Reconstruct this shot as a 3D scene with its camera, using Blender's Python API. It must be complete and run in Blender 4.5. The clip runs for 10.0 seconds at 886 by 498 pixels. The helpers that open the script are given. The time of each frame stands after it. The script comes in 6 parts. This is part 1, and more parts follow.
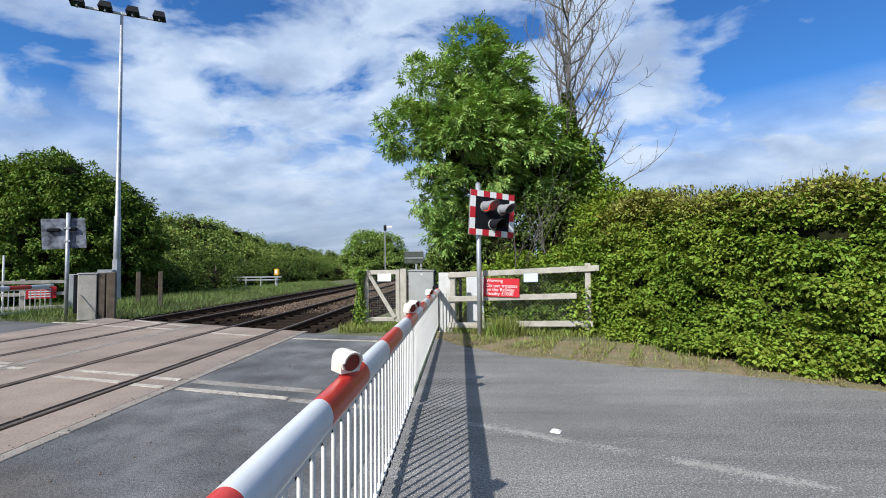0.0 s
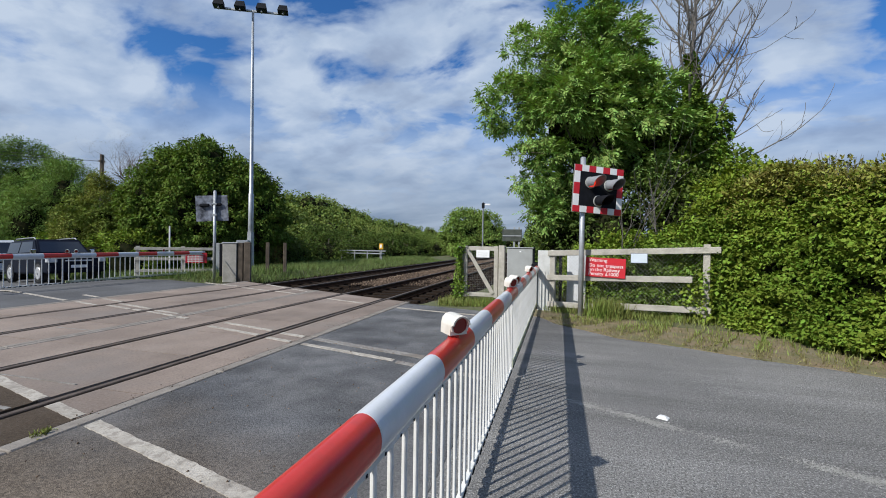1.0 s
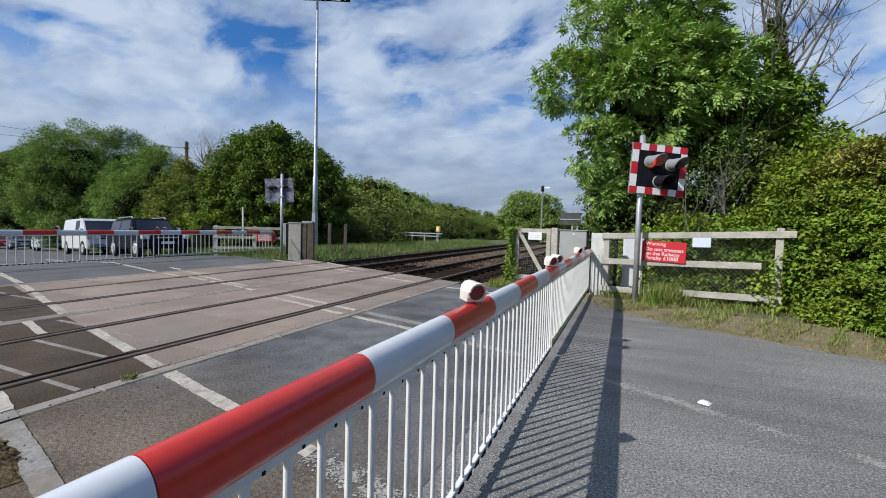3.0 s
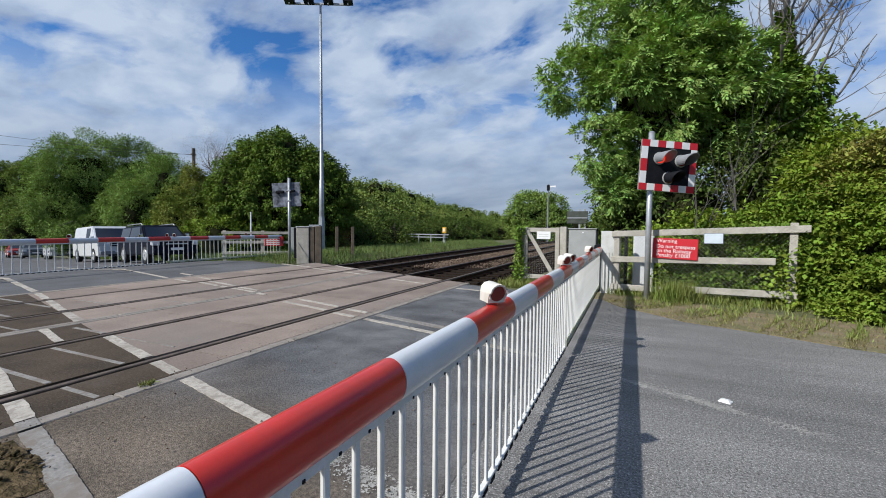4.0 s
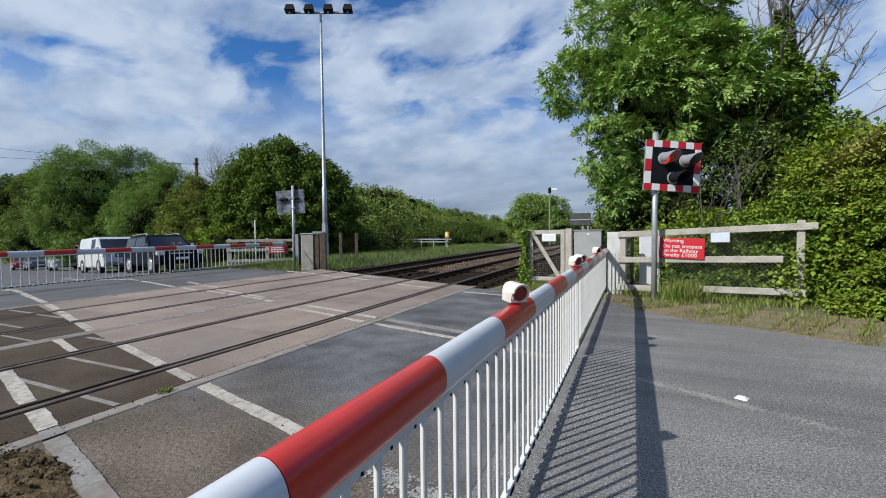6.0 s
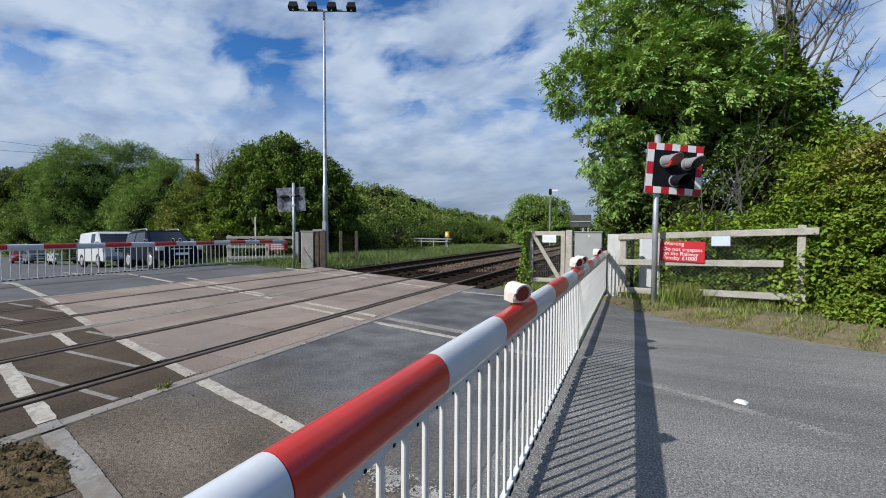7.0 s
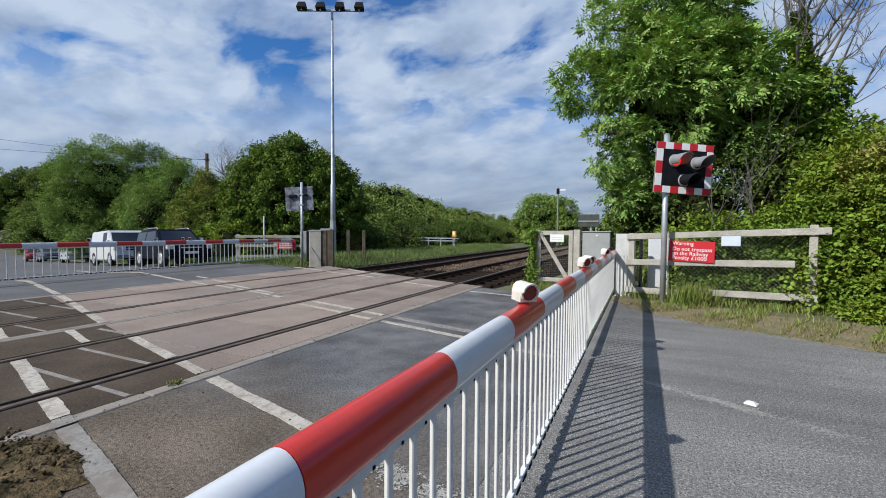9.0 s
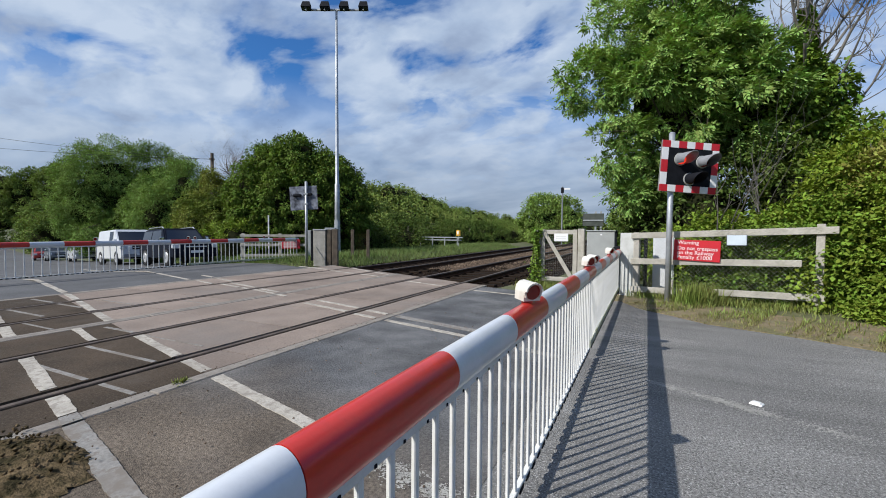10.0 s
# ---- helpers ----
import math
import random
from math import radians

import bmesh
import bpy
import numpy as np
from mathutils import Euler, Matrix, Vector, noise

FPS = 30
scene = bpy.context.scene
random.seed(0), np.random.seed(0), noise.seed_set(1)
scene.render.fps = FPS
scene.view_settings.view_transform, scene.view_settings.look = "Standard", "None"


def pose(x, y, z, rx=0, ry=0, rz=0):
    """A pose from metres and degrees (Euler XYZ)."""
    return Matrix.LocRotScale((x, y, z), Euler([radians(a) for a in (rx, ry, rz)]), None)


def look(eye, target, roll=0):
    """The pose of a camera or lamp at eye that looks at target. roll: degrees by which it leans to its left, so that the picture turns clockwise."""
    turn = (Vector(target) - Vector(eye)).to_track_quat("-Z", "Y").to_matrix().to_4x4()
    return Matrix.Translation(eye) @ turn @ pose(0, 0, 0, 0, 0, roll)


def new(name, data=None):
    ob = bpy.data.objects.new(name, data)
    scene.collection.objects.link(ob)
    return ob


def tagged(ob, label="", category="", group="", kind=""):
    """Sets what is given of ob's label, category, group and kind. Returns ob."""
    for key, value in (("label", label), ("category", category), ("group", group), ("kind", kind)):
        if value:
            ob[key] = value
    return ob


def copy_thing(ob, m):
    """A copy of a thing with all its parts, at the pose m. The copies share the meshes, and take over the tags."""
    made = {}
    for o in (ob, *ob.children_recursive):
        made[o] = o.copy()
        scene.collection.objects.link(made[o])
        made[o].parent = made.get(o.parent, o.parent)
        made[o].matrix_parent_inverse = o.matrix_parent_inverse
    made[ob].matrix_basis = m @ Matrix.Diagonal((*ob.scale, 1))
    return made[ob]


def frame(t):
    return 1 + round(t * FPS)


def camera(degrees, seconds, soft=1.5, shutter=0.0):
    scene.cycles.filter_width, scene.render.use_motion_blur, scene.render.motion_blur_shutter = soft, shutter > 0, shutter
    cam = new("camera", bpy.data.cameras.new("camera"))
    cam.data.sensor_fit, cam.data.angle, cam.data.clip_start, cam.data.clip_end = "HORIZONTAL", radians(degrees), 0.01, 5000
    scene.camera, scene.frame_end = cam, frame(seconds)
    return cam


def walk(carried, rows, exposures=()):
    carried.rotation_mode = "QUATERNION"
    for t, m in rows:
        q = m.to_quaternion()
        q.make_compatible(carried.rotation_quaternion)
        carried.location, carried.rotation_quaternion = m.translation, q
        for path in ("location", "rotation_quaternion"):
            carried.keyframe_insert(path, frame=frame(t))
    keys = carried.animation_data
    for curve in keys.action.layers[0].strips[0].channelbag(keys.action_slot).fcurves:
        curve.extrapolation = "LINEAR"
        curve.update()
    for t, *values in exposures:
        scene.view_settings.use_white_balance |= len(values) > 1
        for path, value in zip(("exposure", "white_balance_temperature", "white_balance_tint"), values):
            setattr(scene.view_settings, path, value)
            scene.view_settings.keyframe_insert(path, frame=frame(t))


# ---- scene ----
cam = camera(92.3, 10.0, soft=0.97)
PATH = [
    (0, (1.025, -0.369, 1.435), (0.944, 1.627, 1.517), -0.6),
    (0.5, (1.002, -0.391, 1.435), (0.687, 1.584, 1.447), -0.8),
    (1, (0.986, -0.433, 1.397), (0.458, 1.496, 1.375), 0.9),
    (1.5, (1.007, -0.453, 1.368), (0.348, 1.434, 1.305), 0.9),
    (2, (1.084, -0.448, 1.35), (0.374, 1.42, 1.264), 1.6),
    (2.5, (1.155, -0.452, 1.346), (0.4, 1.397, 1.243), 1.7),
    (3, (1.193, -0.464, 1.335), (0.408, 1.373, 1.232), 1.6),
    (4.5, (1.078, -0.498, 1.336), (0.26, 1.324, 1.241), -0.1),
    (5, (1.051, -0.534, 1.327), (0.23, 1.287, 1.24), -0.6),
    (5.5, (1.052, -0.543, 1.324), (0.233, 1.28, 1.244), -0.8),
    (7, (1.035, -0.549, 1.318), (0.219, 1.275, 1.24), 0.3),
    (7.5, (1.032, -0.549, 1.319), (0.212, 1.274, 1.24), 0.5),
    (8, (1.037, -0.555, 1.319), (0.209, 1.264, 1.239), 0.4),
    (8.5, (1.032, -0.553, 1.315), (0.194, 1.261, 1.235), 0.5),
    (9, (1.034, -0.555, 1.317), (0.188, 1.255, 1.236), 0.4),
    (9.5, (1.036, -0.56, 1.321), (0.178, 1.244, 1.239), 0.2),
    (10, (1.038, -0.552, 1.316), (0.174, 1.251, 1.231), 0.4),
]
walk(cam, [(t, look(e, g, r)) for t, e, g, r in PATH],
     exposures=((0.0, 0.20), (0.5, 0.12), (1.0, -0.15), (1.5, -0.14), (3.0, -0.12), (5.0, -0.15), (7.0, -0.13), (10.0, -0.10)))

# ---- light ----
SUN_DIR = Vector((0.50, 0.70, -0.72)).normalized()
world = bpy.data.worlds.new("sky")
scene.world = world
world.use_nodes = True
wn, wl = world.node_tree.nodes, world.node_tree.links
wn.clear()
w_out, w_bg = wn.new("ShaderNodeOutputWorld"), wn.new("ShaderNodeBackground")
sky = wn.new("ShaderNodeTexSky")
sky.sky_type, sky.sun_disc = "NISHITA", False
sky.sun_elevation = math.asin(-SUN_DIR.z)
sky.sun_rotation = math.atan2(-SUN_DIR.x, -SUN_DIR.y)
sky.air_density, sky.dust_density, sky.ozone_density = 1.0, 0.4, 2.5
w_bg.inputs[1].default_value = 0.108


def wmath(op, a, b=None):
    n = wn.new("ShaderNodeMath")
    n.operation = op
    for i, v in enumerate((a, b)):
        if v is None:
            continue
        if isinstance(v, (int, float)):
            n.inputs[i].default_value = v
        else:
            wl.new(v, n.inputs[i])
    return n.outputs[0]


w_geo = wn.new("ShaderNodeTexCoord")
w_sep = wn.new("ShaderNodeSeparateXYZ")
wl.new(w_geo.outputs["Generated"], w_sep.inputs[0])
up = wmath("MAXIMUM", w_sep.outputs[2], 0.0)
lift = wmath("ADD", up, 0.30)
w_com = wn.new("ShaderNodeCombineXYZ")
wl.new(wmath("DIVIDE", w_sep.outputs[0], lift), w_com.inputs[0])
wl.new(wmath("DIVIDE", w_sep.outputs[1], lift), w_com.inputs[1])


def cloud_noise(scale, detail, rough, shift, stretch=(1, 1, 1), distortion=0.0):
    mp = wn.new("ShaderNodeMapping")
    mp.inputs["Location"].default_value = shift
    mp.inputs["Scale"].default_value = stretch
    mp.inputs["Rotation"].default_value = (0, 0, 0.5)
    wl.new(w_com.outputs[0], mp.inputs[0])
    n = wn.new("ShaderNodeTexNoise")
    n.inputs["Scale"].default_value, n.inputs["Detail"].default_value = scale, detail
    n.inputs["Roughness"].default_value, n.inputs["Distortion"].default_value = rough, distortion
    wl.new(mp.outputs[0], n.inputs["Vector"])
    return n.outputs[0]


def wramp(fac, stops):
    n = wn.new("ShaderNodeValToRGB")
    els = n.color_ramp.elements
    els[0].position, els[1].position = stops[0][0], stops[-1][0]
    for p, _ in stops[1:-1]:
        els.new(p)
    for e, (p, c) in zip(els, stops):
        e.color = (c, c, c, 1) if isinstance(c, (int, float)) else (*c, 1)
    wl.new(fac, n.inputs[0])
    return n.outputs[0]


big = cloud_noise(3.1, 8.0, 0.52, (5.3, 2.9, 0.4), (1, 1.25, 1), 0.3)
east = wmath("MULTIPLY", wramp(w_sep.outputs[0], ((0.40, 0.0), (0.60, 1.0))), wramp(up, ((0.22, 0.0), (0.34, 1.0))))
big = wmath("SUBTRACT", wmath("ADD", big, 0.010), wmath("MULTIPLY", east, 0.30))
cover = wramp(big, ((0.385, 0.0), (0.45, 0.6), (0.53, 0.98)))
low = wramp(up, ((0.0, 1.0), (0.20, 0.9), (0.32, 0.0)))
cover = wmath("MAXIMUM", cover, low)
shade = cloud_noise(4.4, 8.0, 0.52, (7.3, 2.2, 1.0), (1, 1.2, 1), 0.15)
body = wramp(shade, ((0.32, (3.2, 4.1, 5.8)), (0.47, (4.2, 5.3, 7.1)), (0.64, (5.6, 6.6, 8.1))))
lowbody = wramp(cloud_noise(1.3, 5.0, 0.5, (1.0, 5.0, 2.0), (1, 2.5, 1)), ((0.35, (1.9, 2.6, 3.8)), (0.65, (3.9, 4.7, 5.9))))
w_mixl, w_mix = wn.new("ShaderNodeMixRGB"), wn.new("ShaderNodeMixRGB")
wl.new(wramp(up, ((0.04, 1.0), (0.22, 0.0))), w_mixl.inputs[0])
wl.new(body, w_mixl.inputs[1])
wl.new(lowbody, w_mixl.inputs[2])
wl.new(cover, w_mix.inputs[0])
w_deep = wn.new("ShaderNodeMixRGB")
w_deep.blend_type = "MULTIPLY"
w_deep.inputs[0].default_value, w_deep.inputs[2].default_value = 1.0, (0.37, 0.80, 1.28, 1)
wl.new(sky.outputs[0], w_deep.inputs[1])
wl.new(w_deep.outputs[0], w_mix.inputs[1])
wl.new(w_mixl.outputs[0], w_mix.inputs[2])
wl.new(w_mix.outputs[0], w_bg.inputs[0])
wl.new(w_bg.outputs[0], w_out.inputs[0])

sun = new("sun", bpy.data.lights.new("sun", "SUN"))
sun.data.energy, sun.data.angle, sun.data.color = 5.3, radians(0.7), (1.0, 0.975, 0.93)
sun.matrix_world = look((0, 0, 40), Vector((0, 0, 40)) + SUN_DIR)


# ---- materials ----
def material(name, color, rough=0.7, metal=0.0, second=None, scale=6.0, amount=0.5, fine=0.0, fine_scale=120.0,
             bump=0.0, bump_scale=80.0, island=0.0, stain=None, stain_scale=1.5, stain_amount=0.5, glow=None, coat=0.0,
             translucent=0.0, hue=0.0, vary=0.0, spec=0.5, speck=None, speck_scale=70.0, worn=0.0):
    """A surface: base colour blotched with a second, fine grain, stains, relief, and leaf or piece variation."""
    m = bpy.data.materials.new(name)
    m.use_nodes = True
    nt = m.node_tree
    N, L = nt.nodes, nt.links
    b = N["Principled BSDF"]
    b.inputs["Roughness"].default_value, b.inputs["Metallic"].default_value = rough, metal
    b.inputs["Coat Weight"].default_value = coat
    b.inputs["Specular IOR Level"].default_value = spec
    co = N.new("ShaderNodeTexCoord").outputs["Object"] if not vary else N.new("ShaderNodeNewGeometry").outputs["Position"]

    def tex(sc, det=4.0, ro=0.6):
        n = N.new("ShaderNodeTexNoise")
        n.inputs["Scale"].default_value, n.inputs["Detail"].default_value, n.inputs["Roughness"].default_value = sc, det, ro
        L.new(co, n.inputs["Vector"])
        return n.outputs[0]

    def span(v, a, c, lo=0.0, hi=1.0):
        n = N.new("ShaderNodeMapRange")
        for i, q in enumerate((a, c, lo, hi)):
            n.inputs[i + 1].default_value = q
        L.new(v, n.inputs[0])
        return n.outputs[0]

    def mix(f, a, c, mode="MIX"):
        n = N.new("ShaderNodeMixRGB")
        n.blend_type = mode
        for i, v in enumerate((f, a, c)):
            if isinstance(v, (int, float)):
                n.inputs[i].default_value = v
            elif isinstance(v, tuple):
                n.inputs[i].default_value = (*v, 1)
            else:
                L.new(v, n.inputs[i])
        return n.outputs[0]

    col = tuple(color)
    if second:
        col = mix(span(tex(scale), 0.5 - 0.28 * amount, 0.5 + 0.28 * amount), col, tuple(second))
    if fine:
        col = mix(1.0, col, span(tex(fine_scale * 0.7, 8.0, 0.75), 0.3, 0.7, 1 - fine, 1 + fine), "MULTIPLY")
    if speck:
        col = mix(span(tex(speck_scale, 1.5), 0.57, 0.66, 0.0, speck[3]), col, tuple(speck[:3]))
        col = mix(span(tex(speck_scale * 0.8, 1.5), 0.36, 0.44, speck[3], 0.0), col, tuple(c * 0.45 for c in color))
    if worn:
        col = mix(span(tex(13.0, 7.0, 0.7), 0.50, 0.58, 0.0, worn), col, tuple(stain))
        col = mix(span(tex(2.2, 5.0, 0.6), 0.48, 0.64, 0.0, worn), col, tuple(stain))
    elif stain:
        col = mix(span(tex(stain_scale, 6.0, 0.65), 0.5, 0.72, 0.0, stain_amount), col, tuple(stain))
    if island or hue:
        rnd = N.new("ShaderNodeNewGeometry").outputs["Random Per Island"]
        col = mix(1.0, col, span(rnd, 0, 1, 1 - island, 1 + island), "MULTIPLY")
        if hue:
            h = N.new("ShaderNodeHueSaturation")
            L.new(span(rnd, 0, 1, 0.5 - hue, 0.5 + hue), h.inputs[0])
            L.new(col, h.inputs["Color"]) if not isinstance(col, tuple) else None
            col = h.outputs[0]
    if vary:
        rnd = N.new("ShaderNodeObjectInfo").outputs["Random"]
        col = mix(1.0, col, span(rnd, 0, 1, 1 - vary, 1 + vary), "MULTIPLY")
    if isinstance(col, tuple):
        b.inputs["Base Color"].default_value = (*col, 1)
    else:
        L.new(col, b.inputs["Base Color"])
    if bump:
        bp = N.new("ShaderNodeBump")
        bp.inputs["Strength"].default_value, bp.inputs["Distance"].default_value = bump, 0.02
        L.new(tex(bump_scale, 3.0), bp.inputs["Height"])
        L.new(bp.outputs[0], b.inputs["Normal"])
    if glow:
        b.inputs["Emission Color"].default_value, b.inputs["Emission Strength"].default_value = (*glow[0], 1), glow[1]
    if translucent:
        tr, ms = N.new("ShaderNodeBsdfTranslucent"), N.new("ShaderNodeMixShader")
        ms.inputs[0].default_value = translucent
        if isinstance(col, tuple):
            tr.inputs[0].default_value = (*col, 1)
        else:
            L.new(mix(1.0, col, (1.5, 1.5, 0.6), "MULTIPLY"), tr.inputs[0])
        L.new(b.outputs[0], ms.inputs[1])
        L.new(tr.outputs[0], ms.inputs[2])
        L.new(ms.outputs[0], N["Material Output"].inputs[0])
    return m


def leaf_mat(name, c1, c2, scale=0.6, island=0.5, hue=0.022, tr=0.11):
    return material(name, c1, 0.6, second=c2, scale=scale, amount=0.8, island=island, hue=hue, translucent=tr, spec=0.08)


M_ASPHALT = material("asphalt_approach", (0.230, 0.223, 0.212), 0.9, spec=0.12, second=(0.170, 0.165, 0.158), scale=0.7, fine=0.65, fine_scale=75, speck=(0.47, 0.46, 0.44, 0.95), speck_scale=85,
                     bump=0.7, bump_scale=120, stain=(0.26, 0.25, 0.24), stain_scale=0.35, stain_amount=0.6)
M_ASPHALT_FAR = material("asphalt_far_side", (0.125, 0.125, 0.128), 0.9, second=(0.085, 0.084, 0.085), scale=0.6, fine=0.45, fine_scale=60, spec=0.2)
M_ASPHALT_DARK = material("asphalt_newer", (0.108, 0.110, 0.116), 0.88, spec=0.12, second=(0.15, 0.15, 0.152), scale=0.9, fine=0.5, fine_scale=60,
                          bump=0.6, bump_scale=130, stain=(0.185, 0.18, 0.175), stain_scale=0.8, stain_amount=0.6, speck=(0.25, 0.245, 0.24, 0.55), speck_scale=80)


def tyre_bands(m):
    """Faint lengthwise bands of polish and dust where wheels run."""
    N, L = m.node_tree.nodes, m.node_tree.links
    b = N["Principled BSDF"]
    src = b.inputs["Base Color"].links[0].from_socket
    pos = N.new("ShaderNodeNewGeometry").outputs["Position"]
    mp = N.new("ShaderNodeMapping")
    mp.inputs["Rotation"].default_value = (0, 0, math.radians(24))
    mp.inputs["Scale"].default_value = (0.10, 1.0, 1.0)
    L.new(pos, mp.inputs[0])
    nz = N.new("ShaderNodeTexNoise")
    nz.inputs["Scale"].default_value, nz.inputs["Detail"].default_value, nz.inputs["Roughness"].default_value = 1.5, 7.0, 0.65
    L.new(mp.outputs[0], nz.inputs["Vector"])
    mr = N.new("ShaderNodeMapRange")
    for i, v in enumerate((0.32, 0.68, 0.74, 1.26)):
        mr.inputs[i + 1].default_value = v
    L.new(nz.outputs[0], mr.inputs[0])
    mu = N.new("ShaderNodeMixRGB")
    mu.blend_type = "MULTIPLY"
    mu.inputs[0].default_value = 1.0
    L.new(src, mu.inputs[1])
    L.new(mr.outputs[0], mu.inputs[2])
    L.new(mu.outputs[0], b.inputs["Base Color"])


tyre_bands(M_ASPHALT)


def blend_old(m, old, dark, n0, n1):
    """Lets a worn brown surfacing run out unevenly into the newer one across the road."""
    N, L = m.node_tree.nodes, m.node_tree.links
    b = N["Principled BSDF"]
    src = b.inputs["Base Color"].links[0].from_socket
    pos = N.new("ShaderNodeNewGeometry").outputs["Position"]
    dot = N.new("ShaderNodeVectorMath")
    dot.operation = "DOT_PRODUCT"
    dot.inputs[1].default_value = (0.243, 0.970, 0)
    L.new(pos, dot.inputs[0])
    nz = N.new("ShaderNodeTexNoise")
    nz.inputs["Scale"].default_value, nz.inputs["Detail"].default_value = 0.9, 6.0
    L.new(pos, nz.inputs["Vector"])
    ad = N.new("ShaderNodeMath")
    ad.operation = "MULTIPLY_ADD"
    ad.inputs[1].default_value = 2.2
    L.new(nz.outputs[0], ad.inputs[0])
    L.new(dot.outputs["Value"], ad.inputs[2])
    mr = N.new("ShaderNodeMapRange")
    for i, v in enumerate((n0 + 1.1, n1 + 1.1, 1.0, 0.0)):
        mr.inputs[i + 1].default_value = v
    L.new(ad.outputs[0], mr.inputs[0])
    sp = N.new("ShaderNodeTexNoise")
    sp.inputs["Scale"].default_value, sp.inputs["Detail"].default_value, sp.inputs["Roughness"].default_value = 42.0, 9.0, 0.78
    L.new(pos, sp.inputs["Vector"])
    rp = N.new("ShaderNodeValToRGB")
    rp.color_ramp.elements[0].position, rp.color_ramp.elements[1].position = 0.38, 0.64
    rp.color_ramp.elements[0].color, rp.color_ramp.elements[1].color = (*dark, 1), (*old, 1)
    L.new(sp.outputs[0], rp.inputs[0])
    mx = N.new("ShaderNodeMixRGB")
    L.new(mr.outputs[0], mx.inputs[0])
    L.new(src, mx.inputs[1])
    L.new(rp.outputs[0], mx.inputs[2])
    bl = N.new("ShaderNodeTexNoise")
    bl.inputs["Scale"].default_value, bl.inputs["Detail"].default_value = 1.6, 6.0
    L.new(pos, bl.inputs["Vector"])
    br = N.new("ShaderNodeMapRange")
    for i, v in enumerate((0.32, 0.68, 0.68, 1.28)):
        br.inputs[i + 1].default_value = v
    L.new(bl.outputs[0], br.inputs[0])
    mu = N.new("ShaderNodeMixRGB")
    mu.blend_type = "MULTIPLY"
    mu.inputs[0].default_value = 1.0
    L.new(mx.outputs[0], mu.inputs[1])
    L.new(br.outputs[0], mu.inputs[2])
    L.new(mu.outputs[0], b.inputs["Base Color"])


blend_old(M_ASPHALT_DARK, (0.245, 0.20, 0.155), (0.075, 0.06, 0.048), 0.75, 2.1)
M_DECK = material("deck_panel_concrete", (0.295, 0.236, 0.196), 0.85, spec=0.12, second=(0.205, 0.163, 0.136), scale=0.8, fine=0.2, fine_scale=70, speck=(0.28, 0.24, 0.21, 0.35), speck_scale=45,
                  bump=0.2, bump_scale=150, stain=(0.22, 0.20, 0.185), stain_scale=0.6, stain_amount=0.6, vary=0.10)
M_DECK_DARK = material("deck_panel_asphalt", (0.088, 0.065, 0.046), 0.9, spec=0.12, second=(0.055, 0.042, 0.031), scale=1.2, fine=0.3, fine_scale=60, speck=(0.15, 0.13, 0.11, 0.4), speck_scale=60,
                       bump=0.4, bump_scale=120, stain=(0.14, 0.12, 0.10), stain_scale=1.4, stain_amount=0.4, vary=0.06)
M_STRIP = material("edge_beam_concrete", (0.30, 0.27, 0.235), 0.9, spec=0.12, second=(0.22, 0.195, 0.17), scale=4, fine=0.2, fine_scale=90, bump=0.4,
                   stain=(0.14, 0.12, 0.10), stain_scale=3, stain_amount=0.6)
M_PAINT_ROAD = material("worn_white_road_paint", (0.50, 0.46, 0.40), 0.8, spec=0.12, second=(0.40, 0.365, 0.31), scale=5, fine=0.22, fine_scale=100, bump=0.3,
                        stain=(0.25, 0.22, 0.19), worn=0.68)
M_PAINT_FAINT = material("faded_road_paint", (0.285, 0.27, 0.25), 0.85, spec=0.12, second=(0.23, 0.22, 0.205), scale=5, fine=0.3, fine_scale=60,
                         stain=(0.20, 0.175, 0.15), worn=0.95)
M_PAINT_CHIP = material("chipped_road_paint", (0.46, 0.445, 0.41), 0.85, spec=0.12, second=(0.34, 0.33, 0.305), scale=9, fine=0.25, fine_scale=90)
M_RAIL = material("rail_steel_worn", (0.14, 0.105, 0.08), 0.55, metal=0.1, spec=0.25, second=(0.08, 0.058, 0.044), scale=5, fine=0.25, fine_scale=40)
M_RUST = material("rusty_rail_side", (0.10, 0.050, 0.028), 0.92, spec=0.05, second=(0.06, 0.034, 0.022), scale=6, fine=0.25)
M_GROOVE = material("flangeway_near_black", (0.012, 0.010, 0.008), 0.95, spec=0.05, second=(0.022, 0.017, 0.014), scale=8)
# Ballast, bed and sleeper colours are darkened for rail shadows in the trench.
M_BALLAST = material("ballast_stone", (0.04, 0.027, 0.019), 0.95, spec=0.05, second=(0.026, 0.018, 0.013), scale=2.0, island=0.45, fine=0.3, fine_scale=30)
M_BALLAST_BED = material("ballast_bed", (0.022, 0.015, 0.011), 0.95, spec=0.05, second=(0.012, 0.008, 0.006), scale=6, fine=0.5, fine_scale=22, bump=1.0, bump_scale=18)
M_BALLAST_PALE = material("pale_ballast_stone", (0.20, 0.145, 0.105), 0.95, spec=0.05, second=(0.09, 0.065, 0.048), scale=2.0, island=0.4, fine=0.3, fine_scale=30)
M_SLEEPER = material("timber_sleeper", (0.030, 0.021, 0.015), 0.9, spec=0.05, second=(0.018, 0.013, 0.010), scale=4, fine=0.3, fine_scale=40)
M_GROUND = material("rough_grass_ground", (0.085, 0.10, 0.035), 0.95, second=(0.12, 0.11, 0.055), scale=0.35, fine=0.4, fine_scale=14,
                    bump=0.8, bump_scale=14, stain=(0.06, 0.085, 0.025), stain_scale=0.12, stain_amount=0.7)
